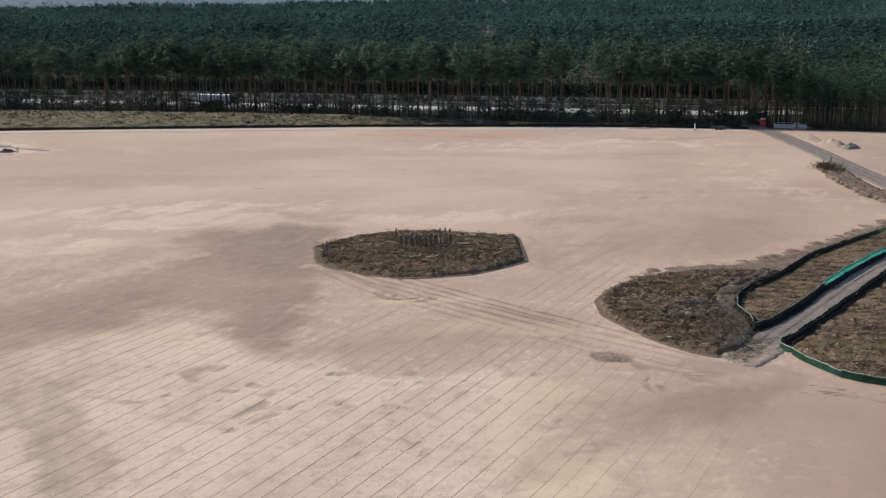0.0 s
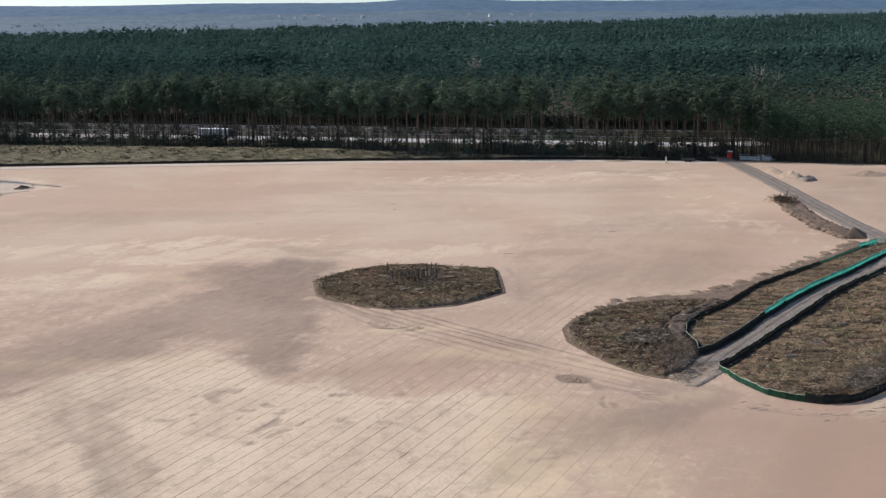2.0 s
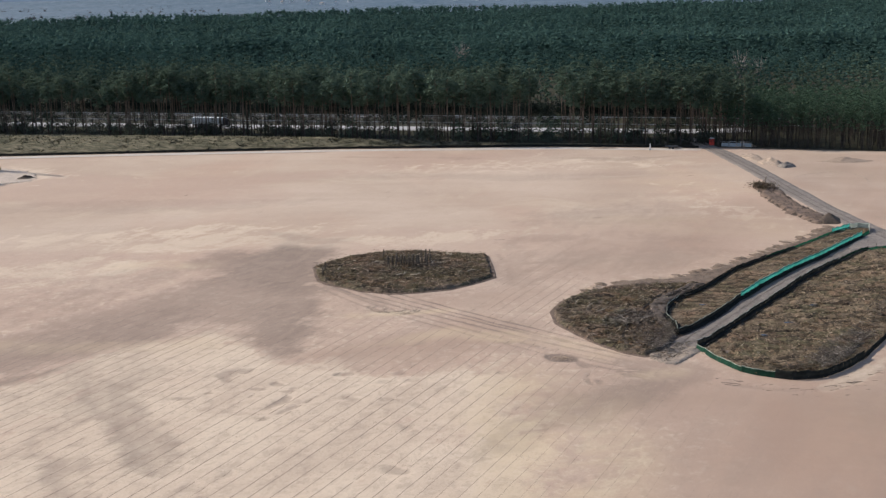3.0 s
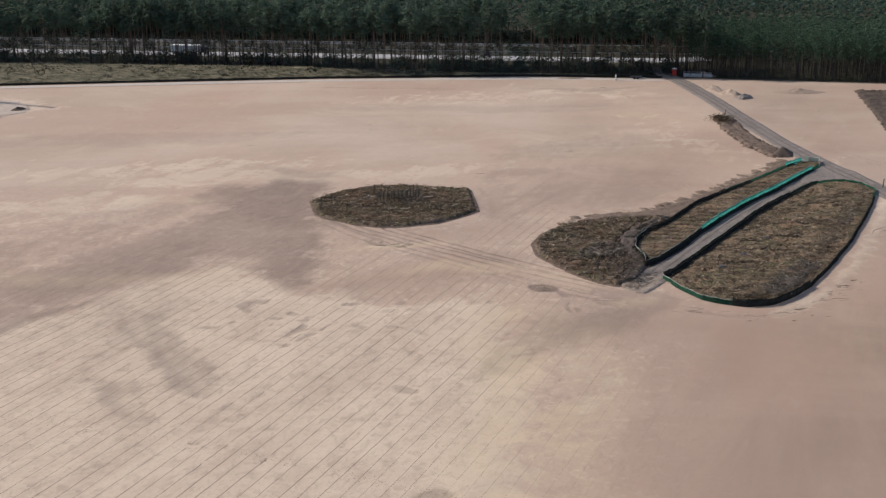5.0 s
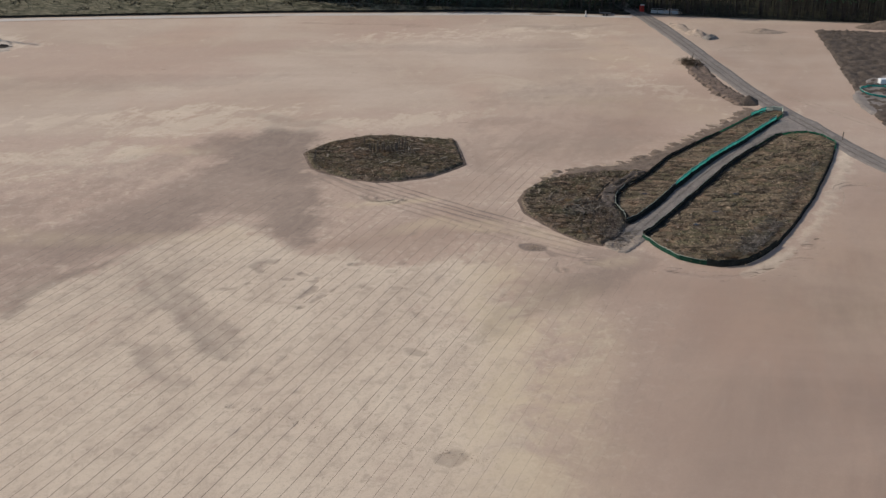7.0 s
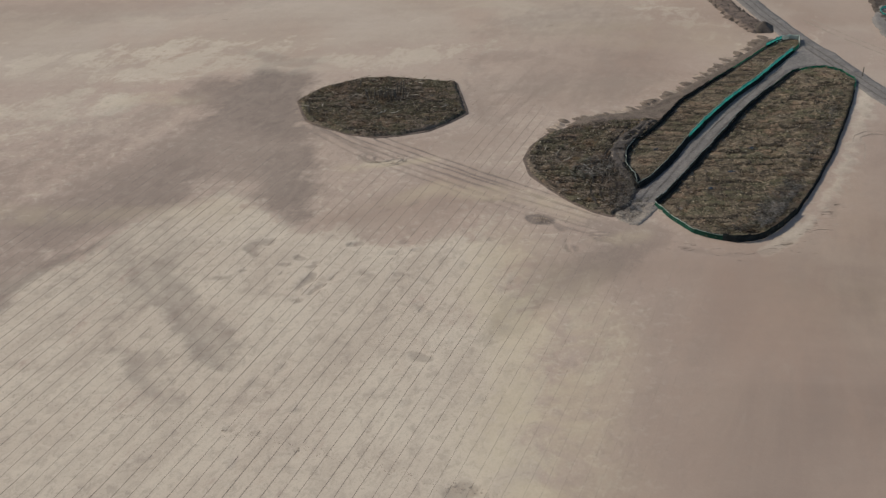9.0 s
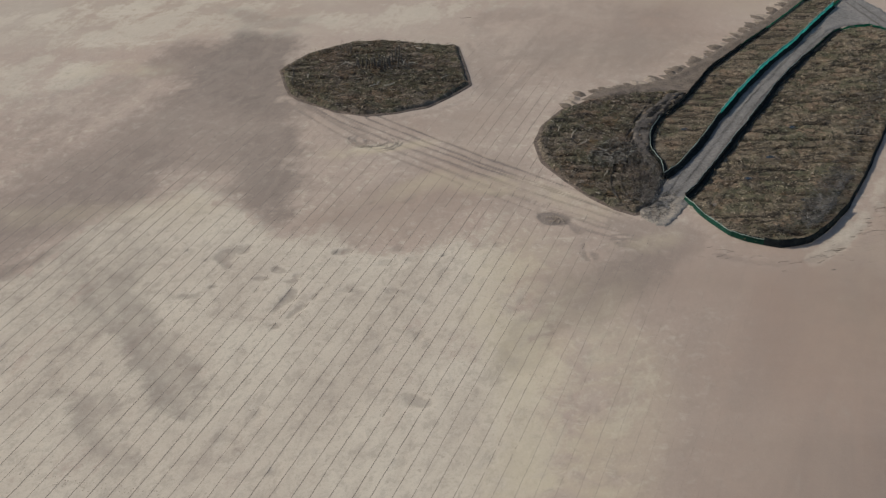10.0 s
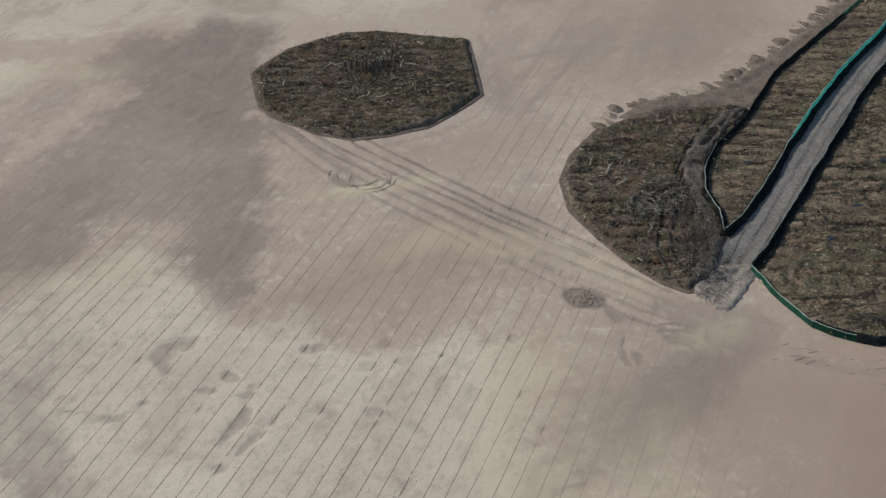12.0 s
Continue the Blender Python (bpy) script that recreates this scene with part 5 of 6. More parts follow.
stick_cloud("ripples", rg.uniform((-110, 285), (80, 425), (12, 2)), 0.0, (1.0, 2.8), (0.04, 0.08), rg, FURROW, "short dark scrape marks on the far sand", "ripples", lift=0.02, flat=0.01, aim=4)


# ---------- grass bank at the foot of the wood ----------
bx = np.linspace(-420, 60, 420)
bt = np.linspace(0, 1, 24)
e0, e1 = line_y(EDGE, bx) + 2.2, line_y(TREES, bx) + 4.0
BX, BT = np.meshgrid(bx, bt)
BY = e0[None] + (e1 - e0)[None] * BT
BZ = 2.6 * smooth(BT, 0.0, 0.45) * (1 - 0.75 * smooth(BT, 0.6, 1.0)) * smooth(-BX, -40, 60) + 0.9 * (fbm(BX, BY, 4.0, 91, 3) - 0.5) * smooth(BT, 0.0, 0.2) + 0.05
i = np.arange(BX.size).reshape(BX.shape)
q = np.stack([i[:-1, :-1], i[:-1, 1:], i[1:, 1:], i[1:, :-1]], -1).reshape(-1, 4)
tagged(new("grass_bank", array_mesh("grass_bank", np.c_[BX.ravel(), BY.ravel(), BZ.ravel()], q, BANKGRASS)), "tufted yellow-green winter grass bank before the wood", "grass", kind="structure")
tp = rg.uniform((-300, 0), (50, 1), (9000, 2))
ty = line_y(EDGE, tp[:, 0]) + 3 + (line_y(TREES, tp[:, 0]) - line_y(EDGE, tp[:, 0])) * tp[:, 1]
tz = 2.6 * smooth(tp[:, 1], 0.0, 0.45) * (1 - 0.75 * smooth(tp[:, 1], 0.6, 1.0)) * smooth(-tp[:, 0], -40, 60)
tuft_cloud("bank_tufts", np.c_[tp[:, 0], ty], tz, (0.3, 1.1), rg, BANKGRASS, "coarse winter grass tufts on the bank", "grass")

plot("grey_brushwood", [(61.0, 192.5), (66.0, 200.0), (71.5, 208.5), (68.0, 207.0), (63.0, 201.0), (58.0, 193.0), (56.5, 189.0)], GREYFLOOR, 0.5, "grey trampled brushwood along the inside of the fence", "brush", cell=0.6, rough=0.6, seed=92)
stick_cloud("brushwood", scatter_points([(60.5, 191.0), (66.5, 199.5), (72.5, 209.0), (67.0, 207.5), (61.0, 200.5), (56.0, 192.0), (55.0, 188.0)], 1500, rg), 0.6, (0.4, 1.5), (0.02, 0.05), rg, GREYTWIG, "grey cut brushwood along the inside of the fence", "brush")
stick_cloud("brushwood", scatter_points([(32.0, 198.0), (35.5, 199.5), (38.2, 208.0), (37.5, 217.0), (34.0, 216.0), (30.0, 207.0)], 850, rg), 0.95, (0.4, 1.4), (0.02, 0.045), rg, GREYTWIG, "grey cut branches trampled into the mud", "brush")
WATER = Mat("rain_water", 0.06, 0.0, 0.5).color((0.03, 0.035, 0.04)).m
for x, y, r in ((52.5, 207.0, 0.5), (58.5, 214.5, 0.6), (66.0, 226.0, 0.5), (45.8, 226.5, 0.5), (60.0, 199.0, 0.45)):
    v = [(x + r * (1.3 + 0.4 * math.sin(3 * a + x)) * math.cos(a), y + r * 0.7 * (1 + 0.3 * math.sin(2 * a + y)) * math.sin(a), 0.62) for a in np.linspace(0, 2 * np.pi, 19)[:-1]]
    tagged(mesh_object("puddle", v, [tuple(range(18))], WATER), "small rain puddle among the straw", "puddle", kind="structure")


# ---------- pines ----------
def clump(rng, c, size, leaves):
    """A loose clump of small crossed needle fans round c: vertices of triangles."""
    d = rng.normal(0, 1, (leaves, 3)) * (0.55, 0.55, 0.32) * size
    p = c + d
    u = rng.normal(0, 1, (leaves, 3))
    u /= np.linalg.norm(u, axis=1)[:, None]
    w = np.cross(u, rng.normal(0, 1, (leaves, 3)))
    w /= np.linalg.norm(w, axis=1)[:, None]
    s = rng.uniform(0.20, 0.42, leaves)[:, None] * size
    u[:, 2] *= 0.6
    return np.stack([p - u * s, p + u * s * 0.8 + w * s * 0.55, p + w * s * 1.1 + u * s * 0.1], 1).reshape(-1, 3)


OCTA = np.array([[0, 2, 4], [2, 1, 4], [1, 3, 4], [3, 0, 4], [2, 0, 5], [1, 2, 5], [3, 1, 5], [0, 3, 5]])


def core(rng, c, size):
    """A ragged dense knot of foliage inside a clump."""
    v = np.array([[1, 0, 0], [-1, 0, 0], [0, 1, 0], [0, -1, 0], [0, 0, 0.8], [0, 0, -0.6]]) * size * rng.uniform(0.6, 1.25, (6, 1)) + rng.normal(0, 0.12, (6, 3)) * size
    return (c + v)[OCTA].reshape(-1, 3)


def pine_parts(seed, height, crown_from, spread, clumps, leaves, sides=6, stem=4):
    """Trunk with limbs, and a crown, as arrays."""
    rng = np.random.RandomState(seed)
    tv, tf, cv = [], [], []

    def tube(a, b, r0, r1, n):
        a, b = np.array(a), np.array(b)
        ax = (b - a) / np.linalg.norm(b - a)
        s = np.cross(ax, (0.3, 0.9, 0.1))
        s /= np.linalg.norm(s)
        t = np.cross(ax, s)
        g = len(tv)
        for e, r in ((a, r0), (b, r1)):
            for k in range(n):
                w = 2 * math.pi * k / n
                tv.append(e + (s * math.cos(w) + t * math.sin(w)) * r)
        for k in range(n):
            tf.append((g + k, g + (k + 1) % n, g + n + (k + 1) % n, g + n + k))

    lean = rng.normal(0, 0.35, 2)
    levels = [0.0, 0.3, 0.55, 0.8, 0.97]
    axis = [np.array([lean[0] * t * t * 2 + 0.15 * math.sin(t * 5 + seed), lean[1] * t * t * 2, height * t]) for t in levels]
    axis[0][2] = -0.3
    rad = height * 0.0085
    for k in range(stem):
        tube(axis[k], axis[k + 1], rad * (1 - 0.85 * levels[k]), rad * (1 - 0.85 * levels[k + 1]), sides)
    for k in range(clumps):
        t = crown_from + (1 - crown_from) * (k + rng.rand() * 0.7) / clumps
        a = k * 2.4 + rng.normal(0, 0.4)
        shape = math.sin(math.pi * min(1, max(0.12, (t - crown_from) / (1 - crown_from) * 0.72 + 0.24))) ** 0.8
        r = spread * shape * rng.uniform(0.45, 1.08)
        at = np.array([np.interp(t, levels, [q[0] for q in axis]), np.interp(t, levels, [q[1] for q in axis]), height * t])
        end = at + np.array([math.cos(a) * r, math.sin(a) * r, rng.uniform(-0.05, 0.10) * height * 0.25])
        if r > 0.8 and sides > 4:
            tube(at - (0, 0, 0.3), end, 0.055, 0.02, 3)
        cv.append(core(rng, end, spread * 0.25))
        cv.append(clump(rng, end, spread * 0.42, leaves))
        if r > spread * 0.5:
            cv.append(core(rng, at * 0.45 + end * 0.55 + (0, 0, 0.25), spread * 0.27))
    if crown_from > 0.45:
        for k in range(5):
            t = rng.uniform(0.3, crown_from)
            a = rng.uniform(0, 6.28)
            at = np.array([np.interp(t, levels, [q[0] for q in axis]), np.interp(t, levels, [q[1] for q in axis]), height * t])
            tube(at, at + np.array([math.cos(a), math.sin(a), 0.15]) * rng.uniform(0.6, 1.8), 0.035, 0.012, 3)
    c = np.concatenate(cv)
    return np.array(tv), np.array(tf), c, np.arange(len(c)).reshape(-1, 3)


def pine_kind(seed, height, crown_from, spread, clumps, leaves, leafmat, label, group, bark=BARK):
    tv, tf, cv, cf = pine_parts(seed, height, crown_from, spread, clumps, leaves)
    ob = thing("pine_tree", pose(0, 0, 0), label, "tree", group)
    for name, v, f, mat in (("trunk", tv, tf, bark), ("crown", cv, cf, leafmat)):
        o = new(name, array_mesh(name, v, f, mat, name == "trunk"))
        o.parent = ob
    return ob


TALL = [pine_kind(s, 24.5 + 0.9 * (s % 3), 0.64 + 0.02 * (s % 5), 2.9 + 0.25 * (s % 4), 22, 30, NEEDLE, "tall bare-stemmed pine with a dark ragged crown", "tall pines before the motorway") for s in range(7)]
YOUNG = [pine_kind(20 + s, 15.5 + 0.8 * (s % 3), 0.50, 1.6, 18, 24, NEEDLE_YOUNG, "slim young pine at the edge of a dense stand", "young pines", SHADEBARK) for s in range(5)]
for base in TALL + YOUNG:
    base.location = (0, 0, 0)


def spaced(count, sampler, gap, rng):
    """Random points no nearer to one another than gap."""
    cell, grid, out, tries = gap, {}, [], 0
    while len(out) < count and tries < count * 40:
        tries += 1
        x, y = sampler()
        k = (int(x // cell), int(y // cell))
        if any((x - a) ** 2 + (y - b) ** 2 < gap * gap for dx in (-1, 0, 1) for dy in (-1, 0, 1) for a, b in grid.get((k[0] + dx, k[1] + dy), ())):
            continue
        grid.setdefault(k, []).append((x, y))
        out.append((x, y))
    return out


rt = np.random.RandomState(8)


def belt():
    x = rt.uniform(-330, 100)
    a, b = float(line_y(TREES, x)) + 1.0, float(highway_y(x)) - 9
    t = rt.rand() ** 1.3
    y = a + (b - a) * t
    return (x, y) if float(fbm(x, y, 16.0, 55, 3)) > rt.uniform(0.34, 0.62) else belt()


def dense():
    x = rt.uniform(93, 330)
    return x, float(line_y(TREES, x)) + 0.5 + 9 * rt.rand() ** 1.5


belt_pts = sorted(spaced(640, belt, 3.4, rt), key=lambda p: p[1] - float(line_y(TREES, p[0])) + 0.12 * abs(p[0] + 20))
young_pts = spaced(190, dense, 1.7, rt)


def set_tree(kinds, first, x, y, scale):
    k = rt.randint(len(kinds))
    m = pose(x, y, 0, rt.uniform(-1.5, 1.5), rt.uniform(-1.5, 1.5), rt.uniform(0, 360))
    if not first[k]:
        first[k] = True
        ob = kinds[k]
        ob.matrix_basis = m
    else:
        ob = copy_thing(kinds[k], m)
    ob.scale = (scale, scale, scale * rt.uniform(0.93, 1.07))


first = [False] * len(TALL)
for x, y in belt_pts[:290]:
    set_tree(TALL, first, x, y, rt.uniform(0.76, 1.10))
first = [False] * len(YOUNG)
for x, y in young_pts[:110]:
    set_tree(YOUNG, first, x, y, rt.uniform(0.82, 1.08))


def forest(name, pts, templates, mats, label, zscale=(0.85, 1.1), rise=0.0):
    """Many trees joined: one object for the stems and one for the crowns."""
    ob = thing(name, pose(0, 0, 0), label, "forest", kind="stuff")
    pts = np.array(pts)
    which = rt.randint(0, len(templates), len(pts))
    for part_name, slot, mat in (("stems", 0, mats[0]), ("crowns", 2, mats[1])):
        vs, fs, off = [], [], 0
        for k, tm in enumerate(templates):
            p = pts[which == k]
            v, f = tm[slot], tm[slot + 1]
            if not len(p) or not len(v):
                continue
            a, s = rt.uniform(0, 6.28, len(p)), rt.uniform(*zscale, len(p)) * (0.80 + 0.38 * fbm(p[:, 0], p[:, 1], 110.0, 88, 3))
            x = (v[:, 0] * np.cos(a)[:, None] - v[:, 1] * np.sin(a)[:, None]) * s[:, None] + p[:, :1]
            y = (v[:, 0] * np.sin(a)[:, None] + v[:, 1] * np.cos(a)[:, None]) * s[:, None] + p[:, 1:2]
            z = v[:, 2] * s[:, None] + rise * smooth(p[:, 1:2], 1100, 2400)
            vs.append(np.stack([x, y, z], -1).reshape(-1, 3))
            fs.append((f[None] + (np.arange(len(p)) * len(v))[:, None, None] + off).reshape(-1, f.shape[1]))
            off += len(p) * len(v)
        if vs:
            o = new(part_name, array_mesh(part_name, np.concatenate(vs), np.concatenate(fs), mat))
            o.parent = ob
    return ob


mid = [pine_parts(40 + s, 24.0 + s % 3, 0.66, 3.0, 14, 15, 4, 3) for s in range(5)]
forest("pine_belt", belt_pts[290:], mid, (BARK, NEEDLE), "rest of the tall pine belt before the motorway")
mid_y = [pine_parts(50 + s, 15.5, 0.52, 1.7, 8, 9, 4, 2) for s in range(4)]
more_young = young_pts[110:] + [(x, float(line_y(TREES, x)) + d) for x, d in zip(rt.uniform(93, 340, 2200), 2 + 93 * rt.uniform(0, 1, 2200) ** 1.25)]
forest("young_stand", more_young, mid_y, (SHADEBARK, NEEDLE_YOUNG), "dense dark stand of young pines", (0.74, 1.18))


def behind():
    x = rt.uniform(-420, 330)
    y0 = float(highway_y(x)) + 68
    return x, y0 + 330 * rt.rand() ** 1.25


mid_b = [pine_parts(60 + s, 23.0 + s % 3, 0.32, 3.5, 7, 8, 4, 1) for s in range(5)]


mid_f = [pine_parts(65 + s, 23.0 + s % 3, 0.14, 3.3, 11, 8, 4, 1) for s in range(5)]


def ride(x, y):
    """Open rides and gaps between the stands."""
    a = y - 700 + 0.10 * x
    return (abs(a) < 9 and x > 20) or (abs(y - 610 - 0.25 * (x - 120)) < 7 and x > 110) or (abs(y - 780 + 0.2 * x) < 8 and x < 40)


back_pts = [p for p in spaced(4300, behind, 3.4, rt) if not (p[0] > 90 and p[1] < float(line_y(TREES, p[0])) + 95) and not ride(*p)]
front = [p for p in back_pts if p[1] < float(highway_y(p[0])) + 110]
rest = [p for p in back_pts if p[1] >= float(highway_y(p[0])) + 110]
forest("pine_forest", front, mid_f, (SHADEBARK, NEEDLE), "dark pine forest edge behind the motorway", (0.8, 1.1))
bare = [(t[0][:0], t[1][:0], t[2], t[3]) for t in mid_b]
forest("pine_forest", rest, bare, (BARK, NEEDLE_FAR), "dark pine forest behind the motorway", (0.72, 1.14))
# added bushes: they cover the sunlit stems and make the forest foot dark
hedge = [(x, float(highway_y(x)) + d) for x, d in zip(rt.uniform(-420, 120, 620), rt.uniform(64, 76, 620))]


def lump(seed, height, spread):
    """A far crown: a ragged cone of leaf fans with nothing below."""
    rng = np.random.RandomState(seed)
    c = np.concatenate([clump(rng, np.array([rng.normal(0, 0.3) * spread, rng.normal(0, 0.3) * spread, height - spread * (1.5 - 0.5 * k)]), spread * 0.95 * (1 - 0.12 * k), 5) for k in range(3)] + [core(rng, np.array([rng.normal(0, 0.25) * spread, rng.normal(0, 0.25) * spread, height - spread * (2.2 - 0.7 * k)]), spread * (0.8 - 0.2 * k)) for k in range(2)])
    return np.zeros((0, 3)), np.zeros((0, 4), int), c, np.arange(len(c)).reshape(-1, 3)



def far_edge(x):
    """The forest ends nearer in the west than in the east."""
    return 1900 + 0.70 * x + 60 * (fbm(x, 0 * x, 240.0, 44, 2) - 0.5)


far_t = [lump(80 + s, 24.0, 2.9) for s in range(6)]
n_far = 24000
fx, fy = rt.uniform(-1, 1, n_far), rt.rand(n_far) ** 1.25
fx = fx * (820 + 1150 * fy) * 0.52
fy = 820 + fy * (far_edge(fx) - 820)
far_pts = np.c_[fx, fy]
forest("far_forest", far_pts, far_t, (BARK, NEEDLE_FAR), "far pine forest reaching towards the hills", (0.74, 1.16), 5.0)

# canopy floor under the far crowns, lumpy, out to the lowland
cx_, cy_ = np.linspace(-1400, 1400, 230), np.linspace(815, 2900, 190)
CX, CY = np.meshgrid(cx_, cy_)
CZ = 12.5 + 7.0 * (fbm(CX, CY, 9.0, 71, 3) - 0.3) + 3.0 * (fbm(CX, CY, 120.0, 75, 2) - 0.5) + 5.0 * smooth(CY, 1100, 2400)
CZ = np.where(CY > far_edge(CX) - 6, -3.0, CZ * smooth(CY, 812, 830))
i = np.arange(CX.size).reshape(CX.shape)
q = np.stack([i[:-1, :-1], i[:-1, 1:], i[1:, 1:], i[1:, :-1]], -1).reshape(-1, 4)
# near-black colour stands for the shade between the far crowns
CANOPY = needle_material("canopy_gap_shade", (0.016, 0.034, 0.032), (0.024, 0.046, 0.042), (0.026, 0.050, 0.045))
tagged(new("canopy", array_mesh("canopy", np.c_[CX.ravel(), CY.ravel(), CZ.ravel()], q, CANOPY)), "dark sheet for the shaded gaps under the far pine crowns", "forest", kind="stuff")

# understorey bushes along the belt
bush_pts = [(x, float(line_y(TREES, x)) + 3 + rt.uniform(0, 1) ** 0.7 * (float(highway_y(x)) - 12 - float(line_y(TREES, x)))) for x in rt.uniform(-330, 92, 460)]


def bush(seed):
    rng = np.random.RandomState(seed)
    c = np.concatenate([clump(rng, np.array([rng.normal(0, 0.8), rng.normal(0, 0.8), rng.uniform(0.5, 2.4)]), 1.0, 16) for _ in range(9)])
    return np.zeros((0, 3)), np.zeros((0, 4), int), c, np.arange(len(c)).reshape(-1, 3)


forest("understorey", bush_pts, [bush(100 + s) for s in range(4)], (BARK, BUSHLEAF), "dark understorey bushes below the pines", (0.6, 1.9))
forest("understorey", hedge, [bush(120 + s) for s in range(3)], (BARK, SCRUB), "added dark bushes for the shaded foot of the far forest", (1.1, 2.4))
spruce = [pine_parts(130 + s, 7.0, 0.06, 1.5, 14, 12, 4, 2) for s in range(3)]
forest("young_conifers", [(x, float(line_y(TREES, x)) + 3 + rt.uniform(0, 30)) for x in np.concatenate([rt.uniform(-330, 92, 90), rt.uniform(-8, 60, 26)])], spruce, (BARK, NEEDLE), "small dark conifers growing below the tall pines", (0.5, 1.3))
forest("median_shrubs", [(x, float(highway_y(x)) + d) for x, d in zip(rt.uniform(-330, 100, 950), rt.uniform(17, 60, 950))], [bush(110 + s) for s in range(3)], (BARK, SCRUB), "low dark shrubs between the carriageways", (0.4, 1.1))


def bare_tree(x, y, h, seed):
    """A leafless pale broadleaf among the pines."""
    rng = np.random.RandomState(seed)
    ob = thing("bare_tree", pose(x, y, 0), "pale leafless broadleaf tree among the pines", "tree", "bare trees")
    part("trunk", rod_bm((0, 0, 0), (0.3, 0, h * 0.6), 0.3, 0.15, 6), GREYBARK, ob)
    bm = bmesh.new()
    for k in range(90):
        a, t = rng.uniform(0, 6.28), rng.uniform(0.35, 0.6)
        r, up = rng.uniform(0.10, 0.26) * h, rng.uniform(0.15, 0.42) * h
        add_rod(bm, (0.3 * t, 0, h * t), (math.cos(a) * r, math.sin(a) * r, h * t + up), 0.09, 0.04, 3)
    part("crown", bm, GREYBARK, ob)


for x, y, h, s in ((140.0, 640.0, 24.0, 1), (152.0, 648.0, 21.0, 2), (232.0, 655.0, 25.0, 3), (120.0, 900.0, 25.0, 4), (128.0, 905.0, 25.0, 5), (-6.0, 760.0, 26.0, 6)):
    bare_tree(x, y, h, s)

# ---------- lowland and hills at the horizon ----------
# aerial haze is painted into these blue base colours
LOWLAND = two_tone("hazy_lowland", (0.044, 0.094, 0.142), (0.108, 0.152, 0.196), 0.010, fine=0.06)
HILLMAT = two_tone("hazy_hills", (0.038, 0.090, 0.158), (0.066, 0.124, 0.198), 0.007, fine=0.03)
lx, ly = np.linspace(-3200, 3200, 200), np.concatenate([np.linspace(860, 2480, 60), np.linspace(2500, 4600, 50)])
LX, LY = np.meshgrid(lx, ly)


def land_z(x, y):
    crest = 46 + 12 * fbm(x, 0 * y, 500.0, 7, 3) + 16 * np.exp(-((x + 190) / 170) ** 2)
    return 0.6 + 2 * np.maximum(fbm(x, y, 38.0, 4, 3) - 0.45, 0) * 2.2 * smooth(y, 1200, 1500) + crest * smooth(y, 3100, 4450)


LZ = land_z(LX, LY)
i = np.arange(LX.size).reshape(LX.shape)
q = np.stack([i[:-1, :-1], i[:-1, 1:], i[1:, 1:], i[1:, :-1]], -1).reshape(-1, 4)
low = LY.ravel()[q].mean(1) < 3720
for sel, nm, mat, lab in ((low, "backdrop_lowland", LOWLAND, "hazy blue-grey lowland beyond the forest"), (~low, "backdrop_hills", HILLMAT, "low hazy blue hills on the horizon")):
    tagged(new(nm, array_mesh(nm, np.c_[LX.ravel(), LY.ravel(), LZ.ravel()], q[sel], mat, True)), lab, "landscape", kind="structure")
# greyed copse colour, with the distance haze mixed in
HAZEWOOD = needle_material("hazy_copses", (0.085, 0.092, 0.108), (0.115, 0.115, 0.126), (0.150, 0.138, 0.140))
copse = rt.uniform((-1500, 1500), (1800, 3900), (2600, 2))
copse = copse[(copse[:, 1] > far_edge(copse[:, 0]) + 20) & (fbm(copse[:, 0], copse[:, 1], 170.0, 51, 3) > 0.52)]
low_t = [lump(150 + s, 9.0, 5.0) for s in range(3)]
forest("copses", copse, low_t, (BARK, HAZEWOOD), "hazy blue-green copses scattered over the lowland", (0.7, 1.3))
WALLMAT = two_tone("hazy_house_walls", (0.62, 0.62, 0.62), (0.72, 0.71, 0.69), 0.05)
ROOFMAT = two_tone("hazy_roofs", (0.33, 0.29, 0.28), (0.40, 0.35, 0.34), 0.05)
for k in range(13):
    x, y = (-620 + 32 * k + rg.uniform(-14, 14), 3420 + rg.uniform(-60, 140)) if k < 9 else (-60 + 60 * (k - 9), 3480)
    w, h = rg.uniform(7, 13), rg.uniform(5, 8)
    ob = thing("house", pose(x, y, float(land_z(np.array(x), np.array(y))) - 0.5, 0, 0, rg.uniform(-30, 30)), "tiny pale distant house with a dark roof", "house", "village houses")
    part("wall", box_bm((w, 7, h), (0, 0, h / 2)), WALLMAT, ob)
    bm = bmesh.new()
    bmesh.ops.create_cone(bm, cap_ends=True, segments=4, radius1=w * 0.72, radius2=w * 0.1, depth=3.0)
    bmesh.ops.transform(bm, matrix=pose(0, 0, h + 1.4, 0, 0, 45), verts=bm.verts)
    part("roof", bm, ROOFMAT, ob)


# ---------- plain-paint materials for machines ----------
def paint(name, c, rough=0.5, metal=0.0):
    m = Mat(name, rough, metal, 0.4)
    k = m.mix(m.ramp(m.noise(1.2, 4, 0.7), 0.45, 0.75, 0, 0.5), c, tuple(v * 0.55 + 0.03 for v in c))
    m.color(k)
    return m.m


WHITE, RED, YELLOW, DARK = paint("white_paint", (0.70, 0.71, 0.72)), paint("red_plastic", (0.55, 0.05, 0.035)), paint("yellow_paint", (0.36, 0.22, 0.07)), paint("dark_steel", (0.045, 0.045, 0.05))
TARP = paint("white_tarpaulin", (0.86, 0.89, 0.93), 0.6)
